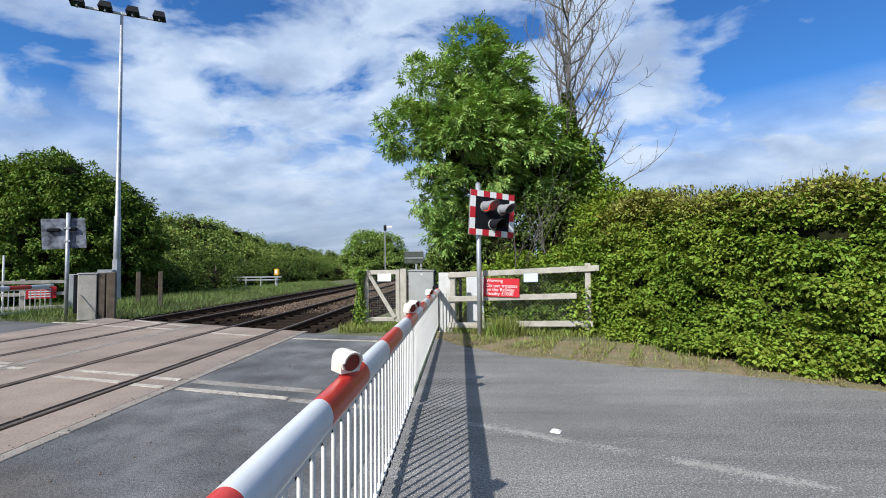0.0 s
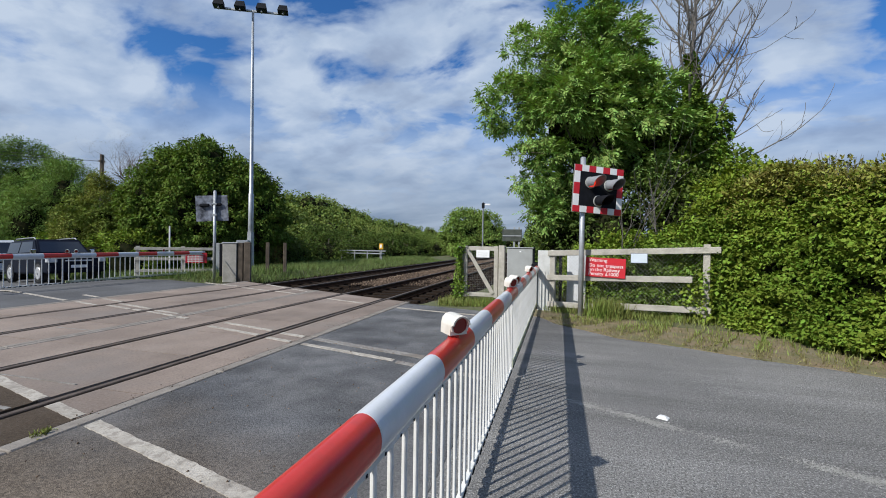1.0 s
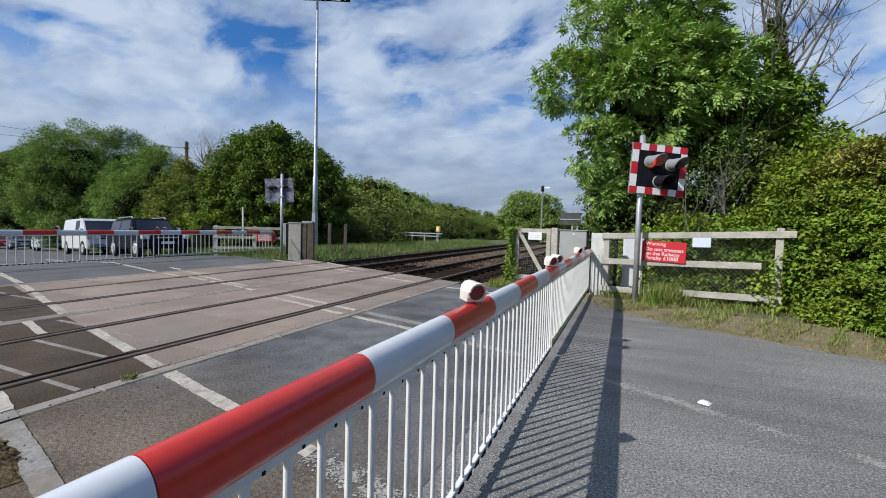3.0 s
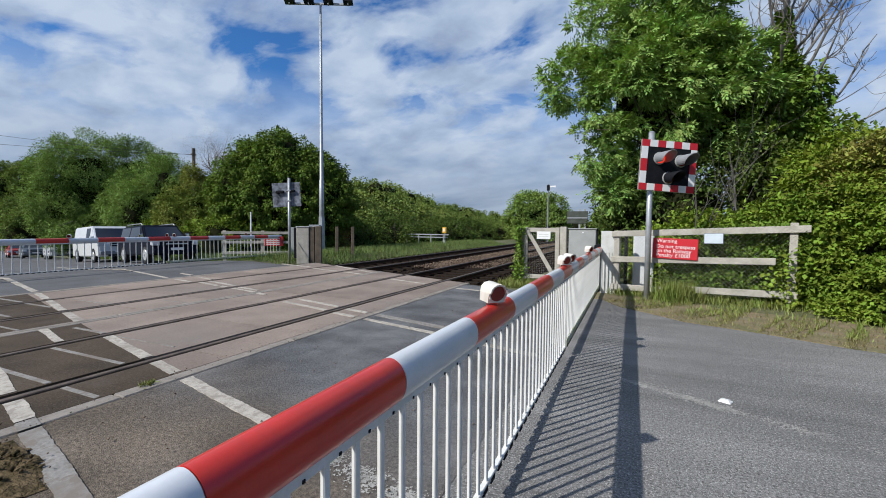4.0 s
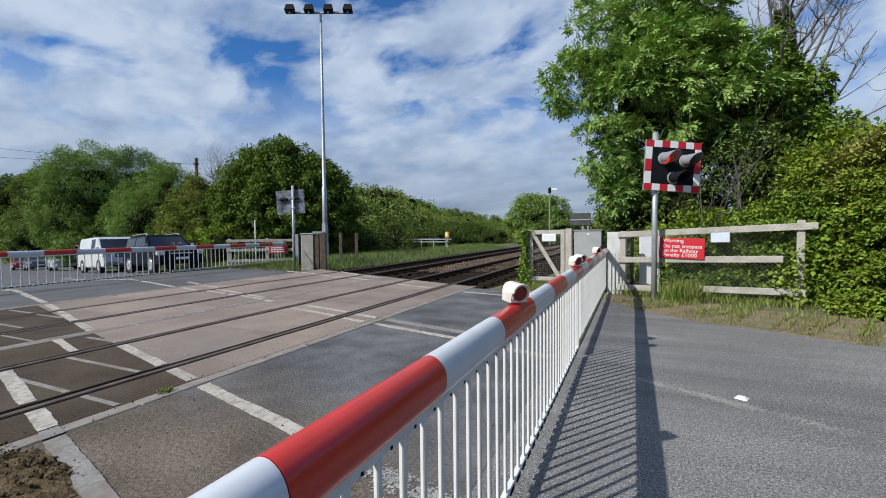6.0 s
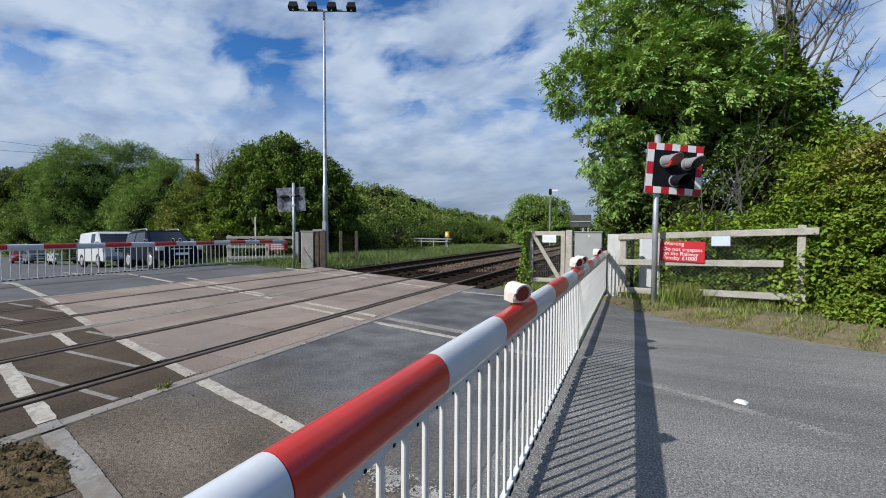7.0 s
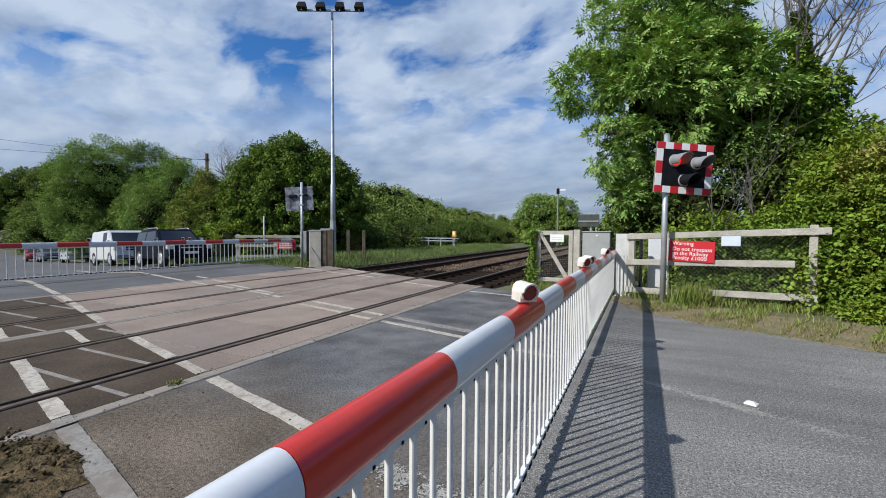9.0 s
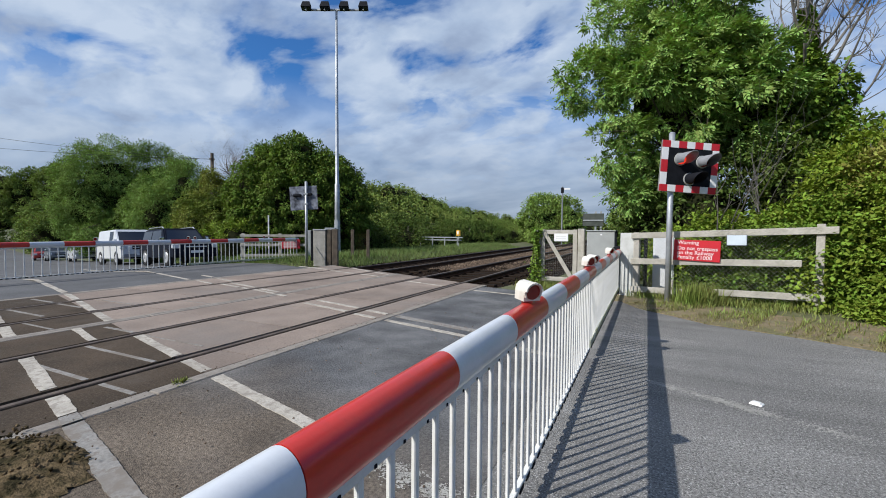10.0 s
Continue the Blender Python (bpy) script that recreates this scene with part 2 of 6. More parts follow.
M_VERGE = material("dry_verge_soil", (0.235, 0.172, 0.105), 0.95, second=(0.14, 0.135, 0.058), scale=2.2, fine=0.4, fine_scale=50, bump=0.9, bump_scale=30,
                   stain=(0.25, 0.215, 0.16), stain_scale=1.5, stain_amount=0.6)
M_MUD = material("dark_loam", (0.15, 0.108, 0.062), 0.97, spec=0.05, second=(0.038, 0.032, 0.016), scale=11, fine=0.5, fine_scale=60, bump=1.0, bump_scale=40)
M_RED = material("gloss_red_sleeve", (0.62, 0.034, 0.022), 0.30, second=(0.54, 0.03, 0.02), scale=5, stain=(0.30, 0.05, 0.04), stain_scale=7, stain_amount=0.35, coat=0.12, fine=0.05)
M_WHITE = material("gloss_white_sleeve", (0.68, 0.695, 0.715), 0.35, second=(0.61, 0.635, 0.665), scale=4, stain=(0.52, 0.52, 0.48), stain_scale=6, stain_amount=0.35, coat=0.2, fine=0.04)
M_SKIRT = material("white_painted_skirt", (0.80, 0.79, 0.76), 0.45, second=(0.72, 0.71, 0.66), scale=7, stain=(0.42, 0.42, 0.28), stain_scale=5, stain_amount=0.35, fine=0.06)
M_SKIRT_GREEN = material("algae_stained_white", (0.62, 0.62, 0.50), 0.6, second=(0.34, 0.36, 0.18), scale=5, fine=0.15)
M_ALU = material("dull_aluminium", (0.45, 0.46, 0.47), 0.42, metal=0.75, second=(0.36, 0.36, 0.36), scale=6, fine=0.1)
M_GALV = material("galvanised_steel", (0.46, 0.48, 0.50), 0.5, metal=0.55, second=(0.36, 0.38, 0.40), scale=5, fine=0.1, stain=(0.28, 0.27, 0.25), stain_scale=3)
M_GREY = material("grey_painted_cabinet", (0.36, 0.37, 0.36), 0.55, second=(0.31, 0.32, 0.31), scale=3, stain=(0.23, 0.22, 0.18), stain_scale=2.5, fine=0.06)
M_PALEGREY = material("pale_grey_panel", (0.55, 0.56, 0.54), 0.6, second=(0.47, 0.48, 0.46), scale=3, stain=(0.33, 0.33, 0.28), stain_scale=3, fine=0.08)
M_WOOD = material("weathered_grey_timber", (0.47, 0.44, 0.385), 0.85, second=(0.36, 0.335, 0.29), scale=5, fine=0.10, fine_scale=35, bump=0.5, bump_scale=50,
                  stain=(0.22, 0.22, 0.14), stain_scale=3, stain_amount=0.5)
M_OLDTIMBER = material("old_brown_timber", (0.15, 0.115, 0.082), 0.9, second=(0.085, 0.066, 0.048), scale=4, fine=0.25, fine_scale=35, bump=0.5, bump_scale=40)
M_BLACK = material("matt_black", (0.006, 0.007, 0.010), 0.8, second=(0.012, 0.013, 0.017), scale=6, spec=0.15)
M_HOOD = material("dark_grey_visor", (0.27, 0.28, 0.30), 0.5, second=(0.21, 0.215, 0.23), scale=5)
M_HOODBACK = material("dull_grey_sheet", (0.25, 0.27, 0.32), 0.7, spec=0.2, second=(0.04, 0.044, 0.055), scale=4, fine=0.1)
M_LENS_ON = material("lit_red_lens", (0.6, 0.02, 0.015), 0.2, glow=((1.0, 0.06, 0.03), 0.9))
M_LENS = material("dark_red_lens", (0.20, 0.012, 0.01), 0.2)
M_AMBER = material("dark_amber_lens", (0.10, 0.05, 0.01), 0.25)
M_SIGN_RED = material("red_sign_enamel", (0.55, 0.018, 0.03), 0.4, second=(0.49, 0.02, 0.03), scale=3)
M_SIGN_WHITE = material("white_sign_enamel", (0.80, 0.80, 0.80), 0.4, second=(0.74, 0.74, 0.73), scale=4)
M_BOARDBACK = material("weathered_board_back", (0.09, 0.10, 0.09), 0.85, spec=0.1, second=(0.06, 0.068, 0.06), scale=4)
M_LAMPWHITE = material("cream_white_lamp", (0.72, 0.69, 0.62), 0.45, second=(0.64, 0.60, 0.53), scale=9, stain=(0.45, 0.40, 0.33), stain_scale=12, stain_amount=0.4)
M_SIGN_BLUE = material("pale_blue_bar", (0.48, 0.55, 0.63), 0.5)
M_NOTICE = material("pale_blue_grey_plate", (0.60, 0.67, 0.73), 0.4, second=(0.54, 0.61, 0.67), scale=6)
M_YELLOW = material("yellow_enamel", (0.80, 0.42, 0.02), 0.45, second=(0.7, 0.38, 0.03), scale=4)
M_WIRE = material("galvanised_wire", (0.30, 0.30, 0.28), 0.6, metal=0.1, second=(0.38, 0.37, 0.33), scale=9)
M_CABLE = material("black_cable", (0.02, 0.02, 0.022), 0.7)
M_BARK = material("grey_brown_bark", (0.13, 0.105, 0.08), 0.95, second=(0.075, 0.062, 0.048), scale=6, fine=0.3, fine_scale=40, bump=0.8, bump_scale=30)
M_DEADWOOD = material("bleached_deadwood", (0.21, 0.19, 0.17), 0.9, second=(0.11, 0.10, 0.09), scale=5, fine=0.25, fine_scale=40)
M_TWIG = material("brown_bare_twigs", (0.17, 0.12, 0.085), 0.95, second=(0.10, 0.075, 0.055), scale=3, fine=0.2)
# Near-black colour that stands for the deep shade inside foliage.
M_CORE = material("inner_shade_black", (0.012, 0.016, 0.007), 0.98, spec=0.0, second=(0.022, 0.022, 0.011), scale=5, fine=0.4, fine_scale=25, bump=1.0, bump_scale=12)
M_ASH = leaf_mat("ash_leaf", (0.128, 0.24, 0.052), (0.315, 0.425, 0.12), 1.0, island=0.45, hue=0.025, tr=0.12)
M_HEDGE = leaf_mat("hedge_leaf", (0.103, 0.173, 0.022), (0.232, 0.299, 0.043), 1.0, island=0.40, hue=0.022, tr=0.11)
M_SHRUB = leaf_mat("shrub_leaf", (0.128, 0.19, 0.02), (0.215, 0.27, 0.036), 0.9, island=0.40, hue=0.022, tr=0.12)
M_HEDGETOP = leaf_mat("dry_tipped_hedge_leaf", (0.17, 0.185, 0.03), (0.27, 0.255, 0.07), 1.4, hue=0.03)
M_IVY = leaf_mat("ivy_leaf", (0.10, 0.18, 0.026), (0.185, 0.26, 0.045), 1.2, island=0.45)
M_DARKLEAF = leaf_mat("hawthorn_leaf", (0.073, 0.128, 0.022), (0.156, 0.219, 0.037), 0.9)
M_WILLOW = leaf_mat("willow_leaf", (0.137, 0.218, 0.047), (0.215, 0.305, 0.081), 0.5)
M_OLIVE = leaf_mat("olive_brown_leaf", (0.221, 0.215, 0.052), (0.156, 0.234, 0.047), 0.4)
M_WOODLEAF = leaf_mat("woodland_leaf", (0.123, 0.189, 0.041), (0.237, 0.284, 0.076), 0.05, island=0.16)
M_LIME = leaf_mat("field_maple_leaf", (0.155, 0.24, 0.05), (0.25, 0.33, 0.085), 0.4)
M_LINESIDE = leaf_mat("lineside_bush_leaf", (0.090, 0.142, 0.031), (0.198, 0.252, 0.060), 0.35)
# Lineside leaf colours darkened, for bushes and undergrowth that stand in shade.
M_SHADELEAF = leaf_mat("shaded_bush_leaf", (0.050, 0.086, 0.018), (0.110, 0.149, 0.033), 0.35)
M_GRASS = leaf_mat("grass_blade", (0.16, 0.22, 0.045), (0.25, 0.25, 0.09), 0.8, hue=0.03)
M_LINEGRASS = leaf_mat("lineside_grass_blade", (0.094, 0.149, 0.039), (0.198, 0.237, 0.088), 0.5, hue=0.03)
M_DRYGRASS = leaf_mat("dry_grass_blade", (0.26, 0.22, 0.11), (0.17, 0.17, 0.06), 1.2, hue=0.03)
M_CARWHITE = material("white_car_paint", (0.72, 0.73, 0.74), 0.25, coat=0.6, second=(0.68, 0.69, 0.70), scale=2)
M_CARBLACK = material("black_car_paint", (0.006, 0.008, 0.016), 0.45, spec=0.06, second=(0.009, 0.011, 0.02), scale=2)
M_CARSILVER = material("silver_car_paint", (0.60, 0.62, 0.65), 0.3, metal=0.1, coat=0.4, second=(0.56, 0.58, 0.61), scale=2)
M_CARGREY = material("grey_car_paint", (0.16, 0.18, 0.20), 0.3, metal=0.4, coat=0.6, second=(0.14, 0.16, 0.18), scale=2)
M_CARRED = material("red_car_paint", (0.45, 0.03, 0.02), 0.3, coat=0.6, second=(0.4, 0.03, 0.02), scale=2)
M_GLASS = material("dark_tinted_glass", (0.020, 0.025, 0.036), 0.05, spec=0.45)
M_TYRE = material("tyre_rubber", (0.02, 0.02, 0.021), 0.85, second=(0.03, 0.029, 0.028), scale=8)
M_HEADLAMP = material("clear_headlamp_lens", (0.62, 0.64, 0.66), 0.15, second=(0.5, 0.52, 0.55), scale=9)
M_ALLOY = material("silver_alloy_rim", (0.55, 0.56, 0.57), 0.35, metal=0.2, second=(0.3, 0.3, 0.31), scale=14)
M_CHROME = material("bright_chrome", (0.65, 0.66, 0.68), 0.15, metal=1.0)


# ---- mesh helpers ----
def part(name, bm, mat, parent=None, label="", smooth=False):
    me = bpy.data.meshes.new(name)
    bm.to_mesh(me)
    bm.free()
    me.materials.append(mat)
    if smooth:
        me.polygons.foreach_set("use_smooth", [True] * len(me.polygons))
    ob = new(name, me)
    if parent is not None:
        ob.parent = parent
    if label:
        ob["label"] = label
    return ob


def shared(name, me, parent, m):
    ob = new(name, me)
    ob.parent = parent
    ob.matrix_basis = m
    return ob


def empty(name, label, category, m=None, group="", kind=""):
    ob = new(name)
    if m is not None:
        ob.matrix_basis = m
    return tagged(ob, label, category, group, kind)


def box(bm, lo, hi, bevel=0.0, m=None):
    c = [(a + b) / 2 for a, b in zip(lo, hi)]
    s = [abs(b - a) for a, b in zip(lo, hi)]
    mm = Matrix.Translation(c) @ Matrix.Diagonal((*s, 1))
    if m is not None:
        mm = m @ mm
    r = bmesh.ops.create_cube(bm, size=1, matrix=mm)
    if bevel:
        es = list({e for v in r["verts"] for e in v.link_edges})
        bmesh.ops.bevel(bm, geom=es, offset=bevel, segments=1, affect="EDGES", clamp_overlap=True)
    return bm


def B(lo, hi, bevel=0.0, m=None):
    return box(bmesh.new(), lo, hi, bevel, m)


def tube(bm, pts, radii, n=8, cap=True):
    """A tapered tube along points."""
    pts = [Vector(p) for p in pts]
    rings = []
    for i, p in enumerate(pts):
        d = (pts[min(i + 1, len(pts) - 1)] - pts[max(i - 1, 0)]).normalized()
        a = d.orthogonal().normalized() if abs(d.z) > 0.9 else d.cross(Vector((0, 0, 1))).normalized()
        if abs(d.z) > 0.9:
            a = (Vector((1, 0, 0)) - d * d.x).normalized()
        b = d.cross(a)
        r = radii[i] if isinstance(radii, (list, tuple)) else radii
        rings.append([bm.verts.new(p + (a * math.cos(2 * math.pi * k / n) + b * math.sin(2 * math.pi * k / n)) * r) for k in range(n)])
    for r0, r1 in zip(rings, rings[1:]):
        for k in range(n):
            bm.faces.new((r0[k], r0[(k + 1) % n], r1[(k + 1) % n], r1[k]))
    if cap:
        bm.faces.new(rings[0][::-1])
        bm.faces.new(rings[-1])
    return bm


def T(pts, radii, n=8):
    return tube(bmesh.new(), pts, radii, n)


def prism(bm, outline, axis_a, axis_b, axis_c, d0, d1, origin=(0, 0, 0)):
    """An outline in the plane (a, b), pushed along c from d0 to d1."""
    o, a, b, c = (Vector(v) for v in (origin, axis_a, axis_b, axis_c))
    r0 = [bm.verts.new(o + a * u + b * v + c * d0) for u, v in outline]
    r1 = [bm.verts.new(o + a * u + b * v + c * d1) for u, v in outline]
    n = len(outline)
    for k in range(n):
        bm.faces.new((r0[k], r0[(k + 1) % n], r1[(k + 1) % n], r1[k]))
    bm.faces.new(r0[::-1])
    bm.faces.new(r1)
    bmesh.ops.recalc_face_normals(bm, faces=bm.faces[:])
    return bm


def flat(outline, z0, z1):
    return prism(bmesh.new(), outline, (1, 0, 0), (0, 1, 0), (0, 0, 1), z0, z1)


def np_mesh(name, verts, faces, mat, parent=None, smooth=False, label=""):
    """A mesh from arrays: faces is an (n, k) index array."""
    me = bpy.data.meshes.new(name)
    n, k = faces.shape
    me.vertices.add(len(verts))
    me.vertices.foreach_set("co", np.ascontiguousarray(verts, dtype=np.float32).ravel())
    me.loops.add(n * k)
    me.loops.foreach_set("vertex_index", np.ascontiguousarray(faces, dtype=np.int32).ravel())
    me.polygons.add(n)
    me.polygons.foreach_set("loop_start", np.arange(0, n * k, k, dtype=np.int32))
    me.polygons.foreach_set("loop_total", np.full(n, k, dtype=np.int32))
    if smooth:
        me.polygons.foreach_set("use_smooth", np.ones(n, dtype=bool))
    me.update(calc_edges=True)
    me.materials.append(mat)
    ob = new(name, me)
    if parent is not None:
        ob.parent = parent
    if label:
        ob["label"] = label
    return ob


def unit(v):
    return v / np.maximum(np.linalg.norm(v, axis=1, keepdims=True), 1e-6)


def leaves(name, pts, out, length, width, mat, parent=None, rng=None, droop=0.3, label="", spread=0.7):
    """Many small folded leaves: each a kite of four points at pts, growing outwards along out."""
    n = len(pts)
    d = unit(out + rng.normal(0, spread, (n, 3)) - np.array([0, 0, droop]))
    nrm = unit(rng.normal(0, 0.6, (n, 3)) + np.array([0, 0, 0.9]) + 0.5 * out)
    side = unit(np.cross(d, nrm))
    up_ = np.cross(side, d)
    ln = length * rng.uniform(0.6, 1.3, (n, 1))
    wd = width * rng.uniform(0.7, 1.25, (n, 1))
    v = np.empty((n, 4, 3))
    v[:, 0] = pts
    v[:, 1] = pts + d * ln * 0.45 + side * wd * 0.5 + up_ * wd * 0.22
    v[:, 2] = pts + d * ln
    v[:, 3] = pts + d * ln * 0.45 - side * wd * 0.5 + up_ * wd * 0.22
    f = np.arange(n * 4).reshape(n, 4)
    return np_mesh(name, v.reshape(-1, 3), f, mat, parent, label=label)


def blob_points(rng, blobs, clumps, per, size, shell=0.62, flat_=0.75):
    """Clumps of points near the skin of a union of ellipsoids (cx, cy, cz, rx, ry, rz). Returns points, outward ways, clump centres."""
    vol = np.array([b[3] * b[5] for b in blobs])
    pick = rng.choice(len(blobs), clumps, p=vol / vol.sum())
    bl = np.array(blobs)[pick]
    dirs = unit(rng.normal(0, 1, (clumps, 3)))
    rad = shell + (1.06 - shell) * rng.uniform(0, 1, (clumps, 1)) ** 0.6
    cen = bl[:, :3] + dirs * rad * bl[:, 3:]
    sz = size * rng.uniform(0.6, 1.35, clumps)
    off = unit(rng.normal(0, 1, (clumps * per, 3))) * rng.uniform(0.25, 1, (clumps * per, 1)) ** 0.5
    off[:, 2] *= flat_
    rep = np.repeat(np.arange(clumps), per)
    pts = cen[rep] + off * sz[rep][:, None]
    out = unit(off + 0.6 * dirs[rep])
    return pts, out, cen


def limbs(name, root, top, targets, r0, mat, parent, rng, n=6):
    """A tapered trunk from root to top, and limbs bending from it to the targets."""
    bm = bmesh.new()
    root, top = Vector(root), Vector(top)
    mid = (root + top) / 2 + Vector(rng.normal(0, 0.12, 3))
    tube(bm, [root, root.lerp(mid, 0.5), mid, mid.lerp(top, 0.5), top], [r0 * 1.25, r0, r0 * 0.8, r0 * 0.55, r0 * 0.25], n + 2)
    for q in targets:
        q = Vector(q)
        k = min(0.9, max(0.18, rng.uniform(0.2, 0.75)))
        s = root.lerp(top, k)
        h = s.lerp(q, 0.5) + Vector((rng.normal(0, 0.15), rng.normal(0, 0.15), 0.18 * (q - s).length))
        rr = r0 * rng.uniform(0.22, 0.42) * (1.1 - k * 0.6)
        tube(bm, [s, s.lerp(h, 0.55), h, h.lerp(q, 0.6), q], [rr, rr * 0.8, rr * 0.55, rr * 0.35, rr * 0.12], 5)
    return part(name, bm, mat, parent, smooth=True)


# ---- ground and road ----
ROAD_U, ROAD_N = Vector((0.970, -0.243, 0)), Vector((0.243, 0.970, 0))


def ry(x, n):
    """The y at which the road line number n (metres from the origin across the road) passes x."""
    return (n - 0.243 * x) / 0.970


def road_z(x):
    return float(np.interp(x, (-60.0, -20.0, -17.3, -13.0), (-2.28, -0.44, -0.31, 0.0)))


def ground_height(x, y):
    """Verges near the crossing, a fall along the far approach, and a wooded rise beyond the line."""
    z = np.full_like(x, -0.06)
    z = z + np.interp(x, (-60.0, -20.0, -17.3, -13.0), (-2.28, -0.44, -0.31, 0.0))
    z = z + np.clip((y - 8.0) / 8, 0, 1) * np.clip((x + 9.0) / 3, 0, 1) * np.clip((0.2 - x) / 2, 0, 1) * -0.32
    z = z - 0.30 * np.clip((y - 8.6) / 1.2, 0, 1) * np.clip((x + 11.4) / 1.0, 0, 1) * np.clip((-2.4 - x) / 0.8, 0, 1) * np.clip((130 - y) / 20, 0, 1)
    z = np.where((x > 0.2) & (y > 7.5), z + 0.05 * np.clip(x, 0, 4) * 0.6, z)
    rise = np.exp(-(((x + 135) / 62) ** 2)) * np.clip((y - 70) / 60, 0, 1) * np.clip((600 - y) / 300, 0, 1)
    return z + 9.5 * rise


def grid_axis(near, far, n):
    t = np.linspace(-1, 1, n)
    return np.sign(t) * (near * np.abs(t) + (far - near) * np.abs(t) ** 5)


gx, gy = np.meshgrid(grid_axis(70, 2500, 150), grid_axis(70, 2500, 150))
gv = np.stack([gx, gy, ground_height(gx, gy)], -1).reshape(-1, 3)
gi = np.arange(150 * 150).reshape(150, 150)
gf = np.stack([gi[:-1, :-1], gi[:-1, 1:], gi[1:, 1:], gi[1:, :-1]], -1).reshape(-1, 4)
tagged(np_mesh("ground", gv, gf, M_GROUND, smooth=True), "rough grassy ground beside the railway and the road", "ground", kind="structure")

# approach road in front of the crossing, with the worn strip and the newer strip before the deck
edge_pts = [(0.62, 8.15), (0.95, 7.45), (1.45, 6.98), (1.85, 6.55), (2.7, 6.2), (3.45, 5.78), (4.05, 5.6), (5.05, 5.02), (5.75, 4.55), (8.0, 3.1), (14.0, 0.2), (40, -12)]
road_out = [(0.30, -9.0)] + [(0.30, 8.2)] + edge_pts + [(40, -20), (14, -9)]
tagged(part("road", flat(road_out, -0.25, 0.0), M_ASPHALT), "sunlit grey asphalt approach road with coarse chippings", "road", kind="structure")
tagged(part("road", flat([(-2.435, -6), (0.296, -6), (0.296, ry(0.3, 8.05)), (-2.435, ry(-2.435, 8.1))], -0.25, -0.001), M_ASPHALT_DARK),
       "dark asphalt strip between barrier and tracks, worn brown at the footway", "road", kind="structure")

# far approach, falling away beyond the tracks
bm = bmesh.new()
xs = [-9.62, -10.5, -12, -14, -17, -20, -25, -32, -40, -60, -120]
rows = [[bm.verts.new((x, ry(x, n), road_z(x) + dz)) for x in xs] for n, dz in ((-0.6, -0.2), (-0.6, -0.001), (2.0, -0.001), (4.2, -0.001), (8.1, -0.001), (8.1, -0.2))]
for r0, r1 in zip(rows, rows[1:]):
    for k in range(len(xs) - 1):
        bm.faces.new((r0[k], r1[k], r1[k + 1], r0[k + 1]))
bmesh.ops.recalc_face_normals(bm, faces=bm.faces[:])
tagged(part("road", bm, M_ASPHALT_FAR), "grey asphalt road falling away beyond the far barrier", "road", kind="structure")

# verge along the road edge
verge = [(0.62, 8.15 - 0.004)] + edge_pts[1:10] + [(9.5, 6.5), (4, 10.5), (0.5, 10.5), (0.5, 8.16)]
tagged(part("verge", flat(verge, -0.2, 0.012), M_VERGE), "dry soil verge with sparse grass beside the road", "verge", kind="structure")


# ---- railway ----
RAILS = (-3.2, -4.705, -6.8, -8.305)


def deck_end(x):
    return 8.2 - 0.40 * x


deck = empty("crossing_deck", "level crossing deck of brownish concrete panels between rails", "crossing deck", kind="structure")
BANDS = ((-3.115, -2.60), (-4.61, -3.31), (-5.655, -4.79), (-6.715, -5.89), (-8.21, -6.91), (-9.40, -8.39))
for x0, x1 in BANDS:
    lo0, lo1 = ry(x0, 1.30), ry(x1, 1.30)
    part("panel", prism(bmesh.new(), [(x0, ry(x0, -4.0)), (x1, ry(x1, -4.0)), (x1, lo1 - 0.006), (x0, lo0 - 0.006)], (1, 0, 0), (0, 1, 0), (0, 0, 1), -0.2, 0.0), M_DECK_DARK, deck)
    y, step = 2.55, 1.17
    cuts = []
    while y < deck_end(x0) - 0.5:
        if y > lo0 + 0.3:
            cuts.append(y)
        y += step
    prev0, prev1 = lo0, lo1
    for c in cuts + [None]:
        n0, n1 = (deck_end(x0), deck_end(x1)) if c is None else (c, c)
        part("panel", flat([(x0, prev0), (x1, prev1), (x1, n1 - 0.015), (x0, n0 - 0.015)], -0.2, random.uniform(-0.003, 0.002)), M_DECK, deck)
        prev0, prev1 = n0, n1
for x0, x1 in ((-2.592, -2.445), (-5.885, -5.772), (-5.773, -5.66), (-9.58, -9.40)):
    y = -4.0
    while y < deck_end(x0) - 0.1:
        y1 = min(y + 1.83, deck_end(x0))
        part("edge_beam", B((x0 + 0.004, y, -0.2), (x1 - 0.004, y1 - 0.012, 0.004), 0.008), M_STRIP, deck)
        y = y1
tagged(part("trackbed", flat([(-9.41, -30), (-2.59, -30), (-2.59, deck_end(-2.59) - 0.05), (-9.41, deck_end(-9.41) - 0.05)], -0.3, -0.10), M_GROOVE),
       "near-black floor of the flangeways beside the rails", "trackbed", kind="structure")
# The bed's near-black colour holds the shade between rails and sleepers.
tagged(part("ballast_bed", prism(bmesh.new(), [(-11.0, -0.7), (-10.0, -0.21), (-2.1, -0.21), (-1.5, -0.5)], (1, 0, 0), (0, 0, 1), (0, 1, 0), 9.0, 160), M_BALLAST_BED),
       "brown stone ballast, coloured darker for trench shade under the tracks", "ballast", kind="structure")
